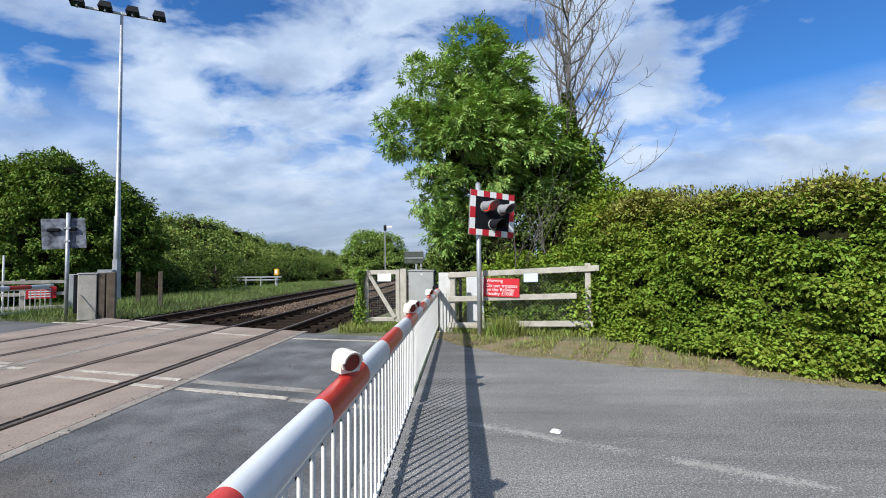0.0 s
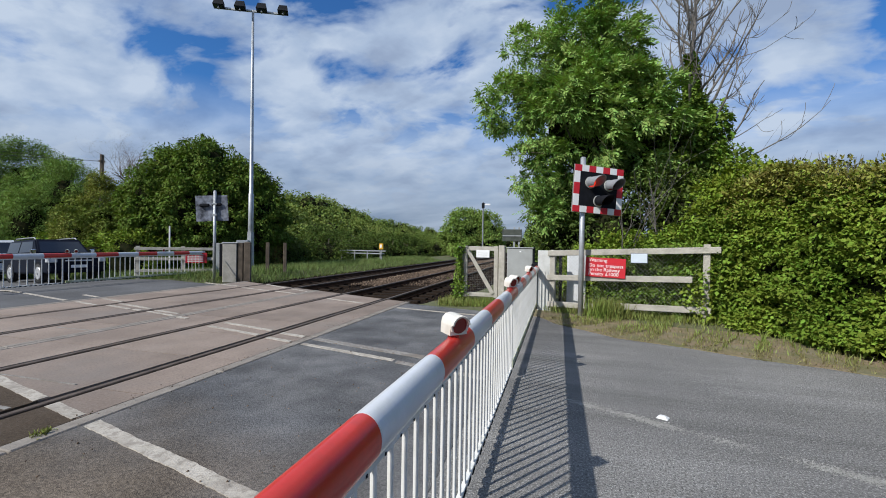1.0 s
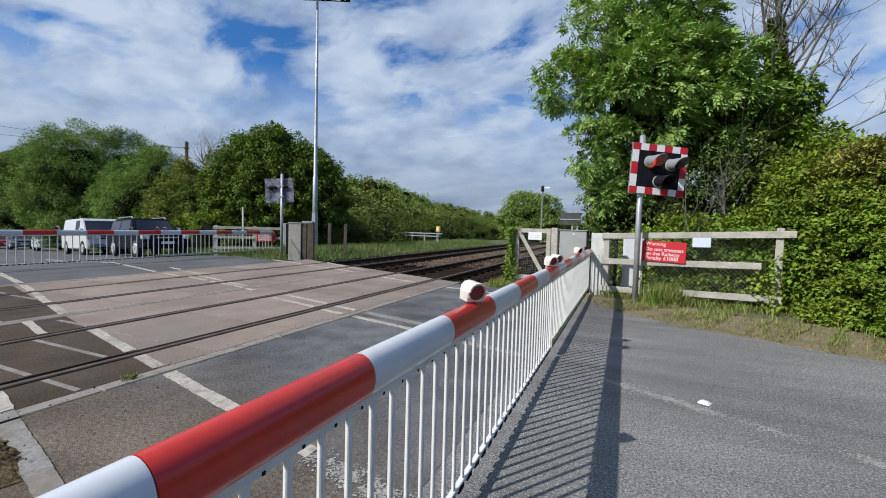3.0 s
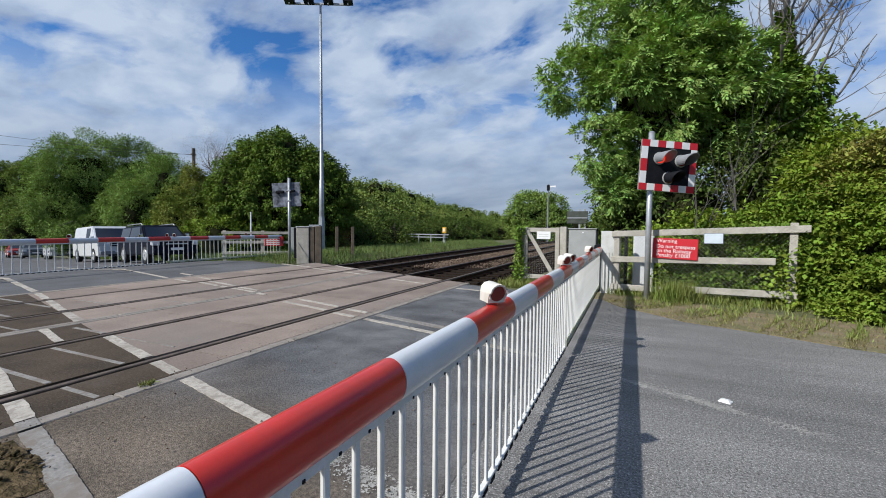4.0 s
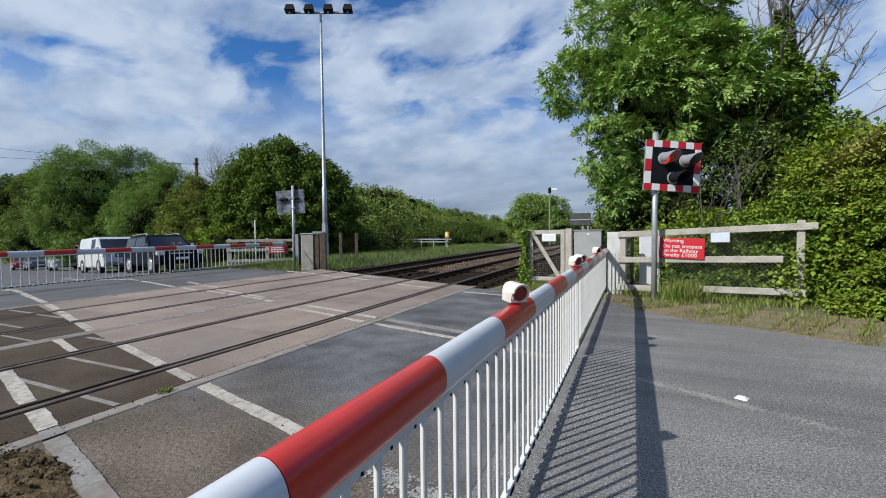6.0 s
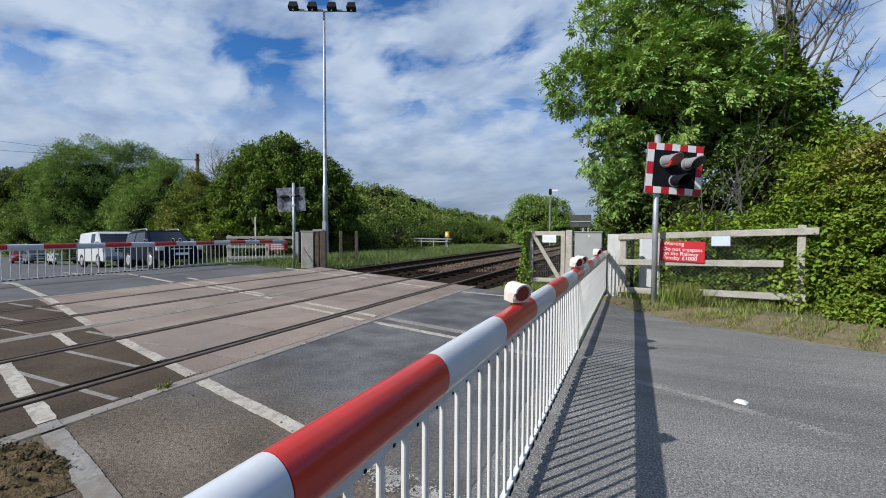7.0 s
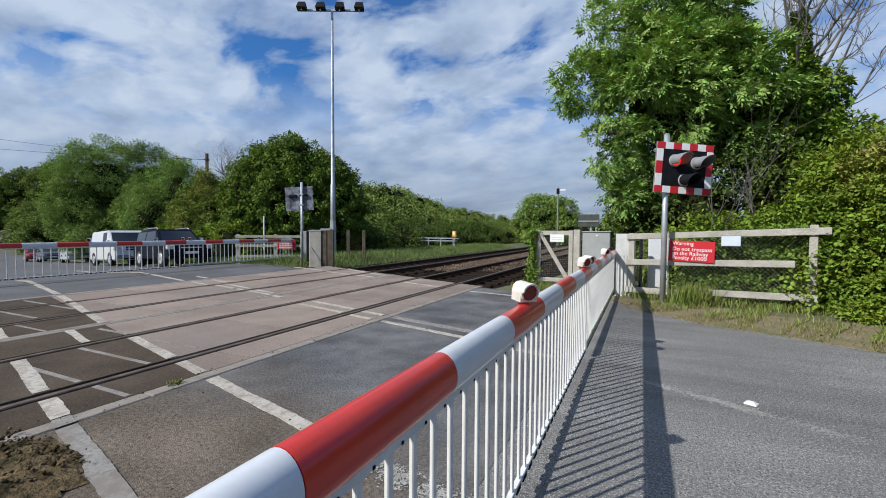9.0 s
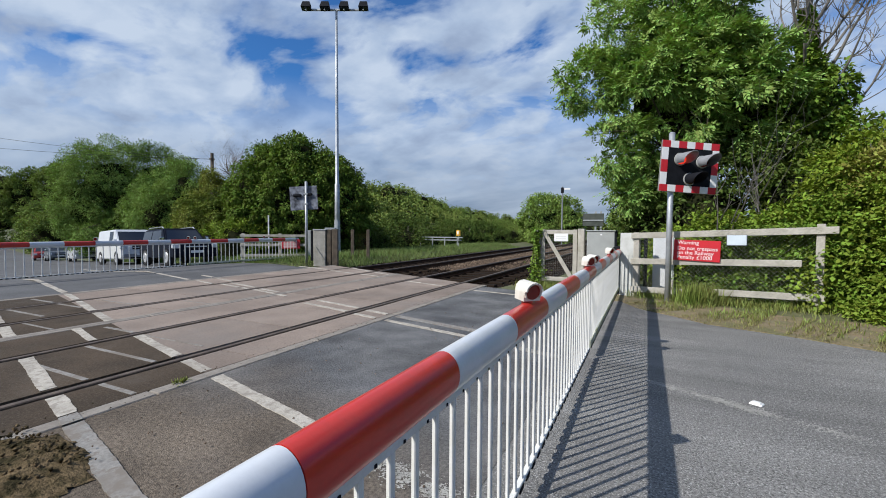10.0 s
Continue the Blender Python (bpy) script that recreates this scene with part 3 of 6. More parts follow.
rail_outline = [(-0.07, -0.155), (0.07, -0.155), (0.07, -0.14), (0.012, -0.12), (0.012, -0.045), (0.036, -0.035), (0.036, -0.004), (0.028, 0.004),
                (-0.028, 0.004), (-0.036, -0.004), (-0.036, -0.035), (-0.012, -0.045), (-0.012, -0.12), (-0.07, -0.14)]
bm = prism(bmesh.new(), rail_outline, (1, 0, 0), (0, 0, 1), (0, 1, 0), -30, 160)
rail = tagged(part("rail", bm, M_RAIL), "dark steel running rail with worn head", "rail", "running rails")
rail.data.materials.append(M_RUST)
for f in rail.data.polygons:
    f.material_index = 0 if f.center.z > -0.03 else 1
rail.location.x = RAILS[0]
for x in RAILS[1:]:
    copy_thing(rail, pose(x, 0, 0))

sl = part("sleeper", B((-1.3, -0.125, -0.26), (1.3, 0.125, -0.145), 0.012), M_SLEEPER)
ch = part("rail_chair", B((-0.12, -0.09, -0.146), (0.12, 0.09, -0.11), 0.01), M_RUST, sl)
ch.location.x = -0.752
shared("rail_chair", ch.data, sl, pose(0.752, 0, 0))
tagged(sl, "brown weathered timber sleeper in ballast", "sleeper", "sleepers")
sl.location = (-3.95, 9.85, 0)
for cx, y0 in ((-3.95, 9.85 + 0.66), (-7.55, 11.5)):
    for k in range(62 if cx > -5 else 60):
        copy_thing(sl, pose(cx, y0 + 0.66 * k, random.uniform(-0.008, 0.004), 0, 0, random.uniform(-1.2, 1.2)))

rng = np.random.default_rng(5)


def stones(name, n, lo, hi, size, mat, z, label, category):
    """Loose angular stones scattered on a strip."""
    c = np.stack([rng.uniform(lo[0], hi[0], n), rng.uniform(lo[1], hi[1], n), np.full(n, z)], 1)
    c[:, 2] += rng.uniform(-0.02, 0.03, n)
    base = np.array([(1, 0, 0), (-1, 0, 0), (0, 1, 0), (0, -1, 0), (0, 0, 0.8), (0, 0, -0.8)])
    tri = np.array([(0, 2, 4), (2, 1, 4), (1, 3, 4), (3, 0, 4), (2, 0, 5), (1, 2, 5), (3, 1, 5), (0, 3, 5)])
    v = c[:, None] + (base[None] + rng.normal(0, 0.25, (n, 6, 3))) * size * rng.uniform(0.5, 1.3, (n, 1, 1))
    f = (tri[None] + 6 * np.arange(n)[:, None, None]).reshape(-1, 3)
    return tagged(np_mesh(name, v.reshape(-1, 3), f, mat), label, category, kind="stuff")


stones("ballast_stones", 9000, (-10.3, 9.4), (-1.9, 34), 0.036, M_BALLAST, -0.205, "loose brown ballast stones under the rails", "ballast")
stones("ballast_stones", 2500, (-4.6, 14.5), (-3.3, 36), 0.034, M_BALLAST_PALE, -0.15, "paler stones between the near rails", "ballast")
stones("ballast_stones", 8000, (-6.35, 13.6), (-5.1, 40), 0.034, M_BALLAST_PALE, -0.13, "loose brown ballast stones between the sleepers", "ballast")

tagged(part("ballast_heap", prism(bmesh.new(), [(-6.5, -0.3), (-6.2, -0.145), (-5.2, -0.145), (-4.95, -0.3)], (1, 0, 0), (0, 0, 1), (0, 1, 0), 14.5, 160), M_BALLAST_PALE),
       "paler ballast heaped between the two tracks", "ballast", kind="structure")

# ---- road markings ----
def strip(x0, x1, n, w, mat=M_PAINT_ROAD, n1=None, z=0.0):
    n1 = n if n1 is None else n1
    bm = bmesh.new()
    k = max(2, int(abs(x1 - x0) / 0.025))
    top, low = [], []
    for i in range(k + 1):
        x = x0 + (x1 - x0) * i / k
        c = n + (n1 - n) * i / k
        j = [0.006 * noise.noise(Vector((x * 7, c * 5 + s, 1))) + 0.011 * noise.noise(Vector((x * 1.9, c * 3 + 0.3 * s, 4))) + random.uniform(-0.003, 0.003) for s in (0, 7)]
        ya, yb = ry(x, c - w / 2 + j[0]), ry(x, c + w / 2 + j[1])
        top.append([bm.verts.new((x, y, road_z(x) + 0.006 + z)) for y in (ya, yb)])
        low.append([bm.verts.new((x, y, road_z(x) - 0.01)) for y in (ya, yb)])
    for i in range(k):
        bm.faces.new((top[i][0], top[i + 1][0], top[i + 1][1], top[i][1]))
        bm.faces.new((low[i][0], low[i + 1][0], top[i + 1][0], top[i][0]))
        bm.faces.new((top[i][1], top[i + 1][1], low[i + 1][1], low[i][1]))
    return tagged(part("road_marking", bm, mat), "worn white painted line on the crossing", "road marking", kind="structure")


for x0, x1 in ((-14.5, -12.3), (-12.3, -9.65), (-9.35, -8.42), (-8.18, -6.93), (-6.7, -5.85), (-4.58, -3.32), (-3.10, -2.62), (-2.40, -0.42)):
    strip(x0, x1, float(np.interp(x0, (-14.5, -10.0, -6.0), (1.38, 1.46, 1.32))), 0.105, n1=float(np.interp(x1, (-14.5, -10.0, -6.0), (1.38, 1.46, 1.32))))
for x0, x1 in ((-6.62, -5.85), (-4.58, -3.33), (-3.09, -2.62), (-2.40, -0.5)):
    strip(x0, x1, 0.30, 0.115, M_PAINT_ROAD if x1 < -2.5 else M_PAINT_FAINT)
strip(-2.59, -2.43, 0.30, 0.11, M_PAINT_FAINT, z=0.004)
strip(-5.69, -4.80, 0.905, 0.085)
strip(-8.2, -6.95, 0.30, 0.1)
for x0, x1, n in ((-21.5, -14.1, 4.0), (-14.0, -12.2, 3.99), (-12.1, -9.7, 4.0), (-9.3, -8.42, 4.05), (-8.19, -7.3, 4.18), (-7.2, -6.93, 4.2), (-6.7, -5.85, 4.22), (-10.4, -9.7, 4.66), (-9.3, -8.42, 4.60), (-8.19, -6.93, 4.42), (-6.7, -5.95, 4.38),
                  (-5.69, -5.4, 4.2), (-4.5, -3.33, 4.0), (-3.1, -2.62, 3.96), (-4.5, -3.33, 4.32), (-3.1, -2.62, 4.28), (-2.40, -0.9, 3.96)):
    strip(x0, x1, n, 0.085)
strip(-2.40, -0.6, 4.27, 0.13, M_PAINT_FAINT)
strip(-0.85, 0.25, 3.92, 0.10, M_PAINT_FAINT)
for x0, x1, n, n1 in ((-10.3, -8.6, 8.25, 8.2), (-8.2, -6.95, 8.0, 7.95), (-6.7, -5.85, 7.95, 7.9), (-8.2, -6.95, 9.1, 8.7), (-6.7, -5.85, 8.65, 8.4), (-4.58, -3.33, 7.65, 7.5), (-2.40, -0.6, 7.40, 7.5)):
    strip(x0, x1, n, 0.08, n1=n1)
for x0, x1, y, w in ((-4.58, -3.33, 1.97, 0.045), (-4.2, -3.33, 1.40, 0.045), (-3.1, -2.62, 1.40, 0.045), (-5.45, -4.80, 2.58, 0.05), (-4.58, -3.45, 2.557, 0.022),
                     (-8.19, -7.05, 2.55, 0.05), (-9.2, -8.42, 3.22, 0.05), (-8.19, -7.4, 3.19, 0.05), (-8.15, -7.0, 3.75, 0.03), (-6.7, -5.9, 2.2, 0.035), (-6.6, -5.9, 4.4, 0.03)):
    tagged(part("road_marking", B((x0, y - w / 2, -0.01), (x1, y + w / 2, 0.0042)), M_PAINT_FAINT), "thin pale line across the deck panels", "road marking", kind="structure")
def flecks(a, b, w, n, seed, label, gap=0.0):
    """What is left of a worn line: small irregular chips of paint lying on the chippings, in thicker and thinner stretches."""
    r = np.random.default_rng(seed)
    a, b = np.array(a), np.array(b)
    d = (b - a) / np.linalg.norm(b - a)
    s = r.random(n)
    s = s[(np.sin(s * 19 + seed) + 0.7 * np.sin(s * 47) + r.normal(0, 0.7, n)) > gap]
    c = a + (b - a) * s[:, None] + np.array([-d[1], d[0]]) * (r.normal(0, w * 0.42, len(s)))[:, None]
    ang = np.sort(r.uniform(0, 2 * math.pi, (len(s), 5)), axis=1)
    rad = r.uniform(0.4, 1.0, (len(s), 5)) * (0.004 + 0.012 * r.random((len(s), 1)) ** 2)
    v = np.empty((len(s), 5, 3))
    v[:, :, 0], v[:, :, 1] = c[:, :1] + rad * np.cos(ang), c[:, 1:] + rad * np.sin(ang)
    v[:, :, 2] = 0.003 + 0.0004 * (np.arange(len(s)) % 5)[:, None]
    return tagged(np_mesh("road_marking", v.reshape(-1, 3), np.arange(len(s) * 5).reshape(-1, 5), M_PAINT_CHIP), label, "road marking", kind="structure")


flecks((1.05, 3.60), (4.9, 1.75), 0.075, 15000, 5, "nearly worn away centre line on the approach road")
flecks((-0.42, ry(-0.42, 1.31)), (0.42, ry(0.42, 1.31)), 0.11, 2600, 8, "flaking white line under the barrier", -0.6)
stud = empty("road_stud", "white reflective road stud set in the asphalt", "road stud", pose(1.83, 3.40, 0.0, 0, 0, -26) @ Matrix.Diagonal((0.62, 0.7, 0.9, 1)))
part("casing", B((-0.07, -0.05, -0.02), (0.07, 0.05, 0.012), 0.008), M_SIGN_WHITE, stud)
part("reflector", B((-0.045, -0.03, 0.008), (0.045, 0.03, 0.022), 0.006), M_SIGN_WHITE, stud)

# loam patch by the footway
bm = bmesh.new()
mv = [[bm.verts.new((-2.86 + 1.32 * i / 36 + 0.25 * j / 32, -0.28 + 1.2 * j / 32 - 0.22 * i / 36,
                     0.004 + 0.036 * max(0.0, 1.0 - ((i - 18) / 17) ** 2 - ((j - 16) / 15) ** 2) ** 0.5 * (0.9 + 1.2 * noise.noise(Vector((i * 0.35, j * 0.35, 3))) + 1.1 * noise.noise(Vector((i * 0.9, j * 0.9, 5))))))
       for i in range(37)] for j in range(33)]
for j in range(32):
    for i in range(36):
        if ((i - 18) / 17) ** 2 + ((j - 16) / 15) ** 2 < 0.95 + 0.22 * noise.noise(Vector((i * 0.3, j * 0.3, 0))) + random.uniform(-0.05, 0.05):
            bm.faces.new((mv[j][i], mv[j][i + 1], mv[j + 1][i + 1], mv[j + 1][i]))
bmesh.ops.delete(bm, geom=[v for v in bm.verts if not v.link_faces], context="VERTS")
tagged(part("loam_patch", bm, M_MUD, smooth=True), "dark crumbly soil spread over the footway edge", "soil", kind="stuff")


stones("soil_clods", 900, (-2.62, -0.1), (-1.75, 0.72), 0.012, M_MUD, 0.018, "crumbs and clods of dark soil", "soil")

stones("grit", 420, (-2.40, 0.6), (0.2, 7.2), 0.0075, M_BALLAST_PALE, 0.003, "scattered grit and small pebbles on the asphalt", "grit")
stones("grit", 260, (-2.66, 0.2), (-2.40, 8.0), 0.006, M_MUD, 0.004, "crumbs of dirt along the deck edge", "grit")

# ---- barriers ----
BOOM = [(0.052 * math.cos(a), 0.066 * math.sin(a)) for a in np.linspace(0, 2 * math.pi, 16, endpoint=False)]
BOOM_ROUND = [(0.052 * math.cos(a), 0.066 * math.sin(a)) for a in np.linspace(math.radians(-62), math.radians(242), 25)]
bar_bm = B((-0.0065, -0.0115, 0.125), (0.0065, 0.0115, 0.83), 0.003)
BAR_MESH = bpy.data.meshes.new("bar")
bar_bm.to_mesh(BAR_MESH)
bar_bm.free()
BAR_MESH.materials.append(M_SKIRT)
bm = bmesh.new()
box(bm, (0.017, -0.004, 0.822), (0.0225, 0.004, 0.830))
BOLT_MESH = bpy.data.meshes.new("bolt")
bm.to_mesh(BOLT_MESH)
bm.free()
BOLT_MESH.materials.append(M_BLACK)


def sleeve(y0, y1, z):
    """A smooth band wrapped over the boom, open below, with flat ends of its own."""
    bm = bmesh.new()
    for grow, flip in ((1.0, False), (0.94, True)):
        a = [bm.verts.new((u * grow, y0, z + v * grow)) for u, v in BOOM_ROUND]
        b = [bm.verts.new((u * grow, y1, z + v * grow)) for u, v in BOOM_ROUND]
        for k in range(len(a) - 1):
            q = (a[k], a[k + 1], b[k + 1], b[k])
            bm.faces.new(q[::-1] if flip else q)
    for y in (y0, y1):
        a = [bm.verts.new((u, y, z + v)) for u, v in BOOM_ROUND]
        b = [bm.verts.new((u * 0.94, y, z + v * 0.94)) for u, v in BOOM_ROUND]
        for k in range(len(a) - 1):
            q = (a[k], b[k], b[k + 1], a[k + 1])
            bm.faces.new(q if y == y0 else q[::-1])
    return bm


def barrier_lamp(parent, y, z, lens, turn=0):
    hold = part("lamp", prism(bmesh.new(), [(-0.052, 0.0), (0.052, 0.0), (0.052, 0.05), (0.046, 0.078), (0.028, 0.096), (0.0, 0.102), (-0.028, 0.096), (-0.046, 0.078), (-0.052, 0.05)],
                              (0, 1, 0), (0, 0, 1), (1, 0, 0), -0.045, 0.045), M_LAMPWHITE, parent, "white hooded warning lamp")
    hold.matrix_basis = pose(-0.005, y, z, 0, 4, turn) @ Matrix.Diagonal((0.9, 0.9, 0.9, 1))
    rim = [(0.046 * math.cos(a), 0.05 + 0.042 * math.sin(a)) for a in np.linspace(0, 2 * math.pi, 20, endpoint=False)]
    part("lens", prism(bmesh.new(), rim, (0, 1, 0), (0, 0, 1), (1, 0, 0), 0.040, 0.049), lens, hold, "dark red lens")
    bm = bmesh.new()
    for a in np.linspace(-0.3, math.pi + 0.3, 12):
        box(bm, (0.043, -0.014, -0.004), (0.072 if 0.3 < a < 2.8 else 0.058, 0.014, 0.004), 0, pose(0, 0.049 * math.cos(a), 0.05 + 0.047 * math.sin(a), math.degrees(a) - 90))
    part("visor", bm, M_LAMPWHITE, hold)
    part("stalk", B((-0.03, -0.02, -0.04), (0.03, 0.02, 0.004), 0.005), M_RED, hold)
    return hold


def barrier(m, y0, y1, red0, lamps, joint, label, band=0.6, step=0.117):
    """A boom along y with red and white sleeves, hooded lamps and a hanging skirt of bars."""
    top = empty("barrier", label, "barrier", m, "crossing barriers")
    zc = 0.906
    part("boom", prism(bmesh.new(), [(u * 0.93, v * 0.93) for u, v in BOOM], (1, 0, 0), (0, 0, 1), (0, 1, 0), y0 + 0.02, y1, (0, 0, zc)), M_ALU, top, "aluminium boom core")
    part("flange", B((-0.020, y0 + 0.1, zc - 0.088), (0.020, y1, zc - 0.052), 0.004), M_SKIRT, top)
    y, red = red0, True
    while y > y0:
        y -= band
        red = not red
    while y < y1 - 0.3:
        a, b = max(y, y0), min(y + band, y1 - 0.12)
        part("sleeve", sleeve(a, b - 0.003, zc), M_RED if red else M_WHITE, top, "red band" if red else "white band", smooth=True)
        y, red = y + band, not red
    for q in lamps:
        barrier_lamp(top, q, zc + 0.078, M_LENS, -40 + random.uniform(-4, 4))
    for a, b, mat, h in ((y0 + 0.1, joint - 0.03, M_SKIRT, 0.128), (joint + 0.03, y1 - 0.05, M_SKIRT_GREEN, 0.175)):
        part("bottom_rail", B((-0.014, a, 0.105), (0.014, b, h), 0.003), mat, top)
        part("end_stile", B((-0.012, b - 0.02, 0.105), (0.012, b, 0.845), 0.003), M_SKIRT, top)
        bm = bmesh.new()
        q = a + 0.05
        while q < b:
            box(bm, (-0.0165, q, 0.092), (0.0165, q + 0.062, 0.116))
            q += 0.117
        tagged(part("rubber_edging", bm, M_BLACK, top), kind="stuff")
    q = 0.49 - step * 60
    while q < y1 - 0.08:
        if q > y0 + 0.12 and abs(q - joint) > 0.035:
            shared("bar", BAR_MESH, top, pose(0, q, 0, random.uniform(-0.25, 0.25), 0, 0))
            if q < y0 + 5.5:
                shared("bolt", BOLT_MESH, top, pose(0, q + 0.03, 0))
        q += step
    return top


barrier(pose(0.52, 0, 0), -1.26, 9.0, -0.06, (1.50, 3.86, 4.22, 6.5), 4.04, "lowered red and white crossing barrier with white bar skirt")
barrier(pose(-12.75, 8.3, 0.0, 0, 0, 1.5), -5.6, 5.35, 1.07, (-2.40, 0.28, 0.52, 3.47), 0.2, "far red and white crossing barrier with hanging skirt", 0.7, 0.17)

# barrier machines and cabinets
mach = empty("barrier_machine", "grey steel barrier machine cabinet beside wooden gate", "cabinet", pose(0.1, 10.0, 0))
part("body", B((-0.31, -0.3, 0.0), (0.29, 0.3, 1.33), 0.015), M_GREY, mach)
part("lid", B((-0.33, -0.32, 1.33), (0.31, 0.32, 1.355), 0.008), M_GREY, mach)
part("badge", B((-0.02, -0.306, 1.24), (0.02, -0.3, 1.27)), M_SIGN_WHITE, mach, "small white badge")
# Solid black block, put in for the dark gap beside the pivot.
part("pivot_housing", B((0.30, -0.95, 0.0), (0.42, 0.2, 1.0), 0.01), M_BLACK, mach, "black block at the boom pivot")
part("hinge_post", B((0.29, -0.28, 0.0), (0.33, -0.24, 1.36), 0.005), M_BLACK, mach)
pan = empty("guard_panel", "pale grey ribbed steel guard panel at the barrier pivot", "panel", pose(0.54, 8.98, 0, 0, 0, -12))
part("sheet", B((0.0, 0.0, 0.0), (0.31, 0.03, 1.30), 0.006), M_PALEGREY, pan)
for k in range(5):
    part("rib", B((0.02 + 0.065 * k, -0.012, 0.03), (0.045 + 0.065 * k, 0.002, 0.86), 0.004), M_PALEGREY, pan)
part("side", B((0.0, 0.03, 0.0), (0.03, 0.35, 1.28), 0.006), M_GREY, pan)
cab = empty("relay_cabinet", "white equipment cabinet behind the timber fence", "cabinet", pose(1.36, 9.62, 0.05))
part("body", B((-0.2, -0.15, 0.0), (0.2, 0.15, 1.22), 0.012), M_WHITE, cab)
part("door", B((-0.17, -0.165, 0.06), (0.17, -0.148, 1.16), 0.006), M_WHITE, cab)
part("plinth", B((-0.24, -0.19, -0.1), (0.24, 0.19, 0.02), 0.01), M_STRIP, cab)
part("duct", T([(-0.34, -0.1, 0.0), (-0.34, -0.1, 1.2)], 0.035, 8), M_BLACK, cab)

# ---- trespass fence ----
FENCE = pose(0.80, 8.92, 0.0, 0, 0, -14.7)
fence = empty("timber_fence", "weathered three-rail timber fence with chain-link mesh", "fence", FENCE)


def rail_board(parent, s0, s1, z0, z1, h=0.115):
    bm = bmesh.new()
    o = [(s0, z0), (s1, z1), (s1, z1 + h), (s0, z0 + h)]
    prism(bm, o, (1, 0, 0), (0, 0, 1), (0, 1, 0), -0.055, -0.012)
    bmesh.ops.bevel(bm, geom=bm.edges[:], offset=0.006, segments=1, affect="EDGES")
    return part("fence_rail", bm, M_WOOD, parent)


for s, h in ((0.05, 1.31), (2.84, 1.47)):
    part("post", B((s - 0.055, -0.012, -0.3), (s + 0.055, 0.10, h), 0.008), M_WOOD, fence)
part("post", B((0.68 - 0.05, 0.0, -0.3), (0.68 + 0.05, 0.1, 0.4), 0.008), M_WOOD, fence)
rail_board(fence, -0.04, 3.05, 1.185, 1.315)
rail_board(fence, -0.04, 2.62, 0.67, 0.765)
rail_board(fence, -0.04, 0.95, 0.11, 0.13)
rail_board(fence, 1.28, 2.92, 0.175, 0.225)
bm = bmesh.new()
p = 0.072
for k in range(-20, 44):
    for sgn in (1, -1):
        s0 = k * p
        a0, a1 = (s0, 0.08), (s0 + sgn * 1.24, 1.32)
        lo_t, hi_t = 0.0, 1.0
        for lim, side in ((0.0, 1), (2.84, -1)):
            d = a1[0] - a0[0]
            tt = (lim - a0[0]) / d
            if (d > 0) == (side > 0):
                lo_t = max(lo_t, tt)
            else:
                hi_t = min(hi_t, tt)
        if hi_t - lo_t > 0.03:
            q = [(a0[0] + (a1[0] - a0[0]) * t, -0.062 - 0.003 * sgn, a0[1] + (a1[1] - a0[1]) * t + 0.04 * (a0[0] + (a1[0] - a0[0]) * t)) for t in (lo_t, hi_t)]
            tube(bm, q, 0.0008, 3, cap=False)
part("wire_mesh", bm, M_WIRE, fence, "galvanised chain-link mesh")


def text_mesh(name, words, size, mat, parent, m):
    cu = bpy.data.curves.new(name, "FONT")
    cu.body, cu.size, cu.extrude = words, size, 0.0008
    tmp = bpy.data.objects.new(name, cu)
    scene.collection.objects.link(tmp)
    bpy.context.view_layer.update()
    me = bpy.data.meshes.new_from_object(tmp.evaluated_get(bpy.context.evaluated_depsgraph_get()))
    bpy.data.objects.remove(tmp)
    me.materials.clear()
    me.materials.append(mat)
    ob = new(name, me)
    ob.parent = parent
    ob.matrix_basis = m
    return ob


sign = empty("warning_sign", "red enamel trespass warning sign with white lettering", "sign", FENCE @ pose(0.74, -0.085, 0.80, 0, 1.5, 0))
part("plate", B((0, 0, 0), (0.755, 0.012, 0.385), 0.004), M_SIGN_RED, sign)
for k, line in enumerate(("Warning", "Do not trespass", "on the Railway", "Penalty £1000")):
    at_x = 0.062
    for word in line.split():
        ob = text_mesh("lettering", word, 0.098, M_SIGN_WHITE, sign, pose(at_x, -0.004, 0.305 - (0.0 if k == 0 else 0.022) - 0.083 * k, 90, 0, 0) @ Matrix.Diagonal((1.02, 1, 1, 1)))
        at_x += 1.02 * max(v.co.x for v in ob.data.vertices) + 0.030
note = empty("notice", "small white notice fixed to the top fence rail", "notice", FENCE @ pose(1.585, -0.075, 1.09, 0, -1, 0))
part("plate", B((0.008, -0.002, 0.008), (0.292, 0.01, 0.182), 0.003), M_NOTICE, note)
part("plate_edge", B((0, 0.002, 0), (0.30, 0.012, 0.19), 0.003), M_HOODBACK, note, "dark edging")
for k in range(3):
    part("text_bar", B((0.03, -0.0015, 0.045 + 0.045 * k), (0.27 - 0.04 * k, 0.001, 0.06 + 0.045 * k)), M_SIGN_BLUE, note, "illegible line of print")

# gate beside the line
gate = empty("timber_gate", "weathered timber trackside gate with diagonal brace and mesh", "gate", pose(-1.37, 10.22, -0.05, 0, 0, -3))
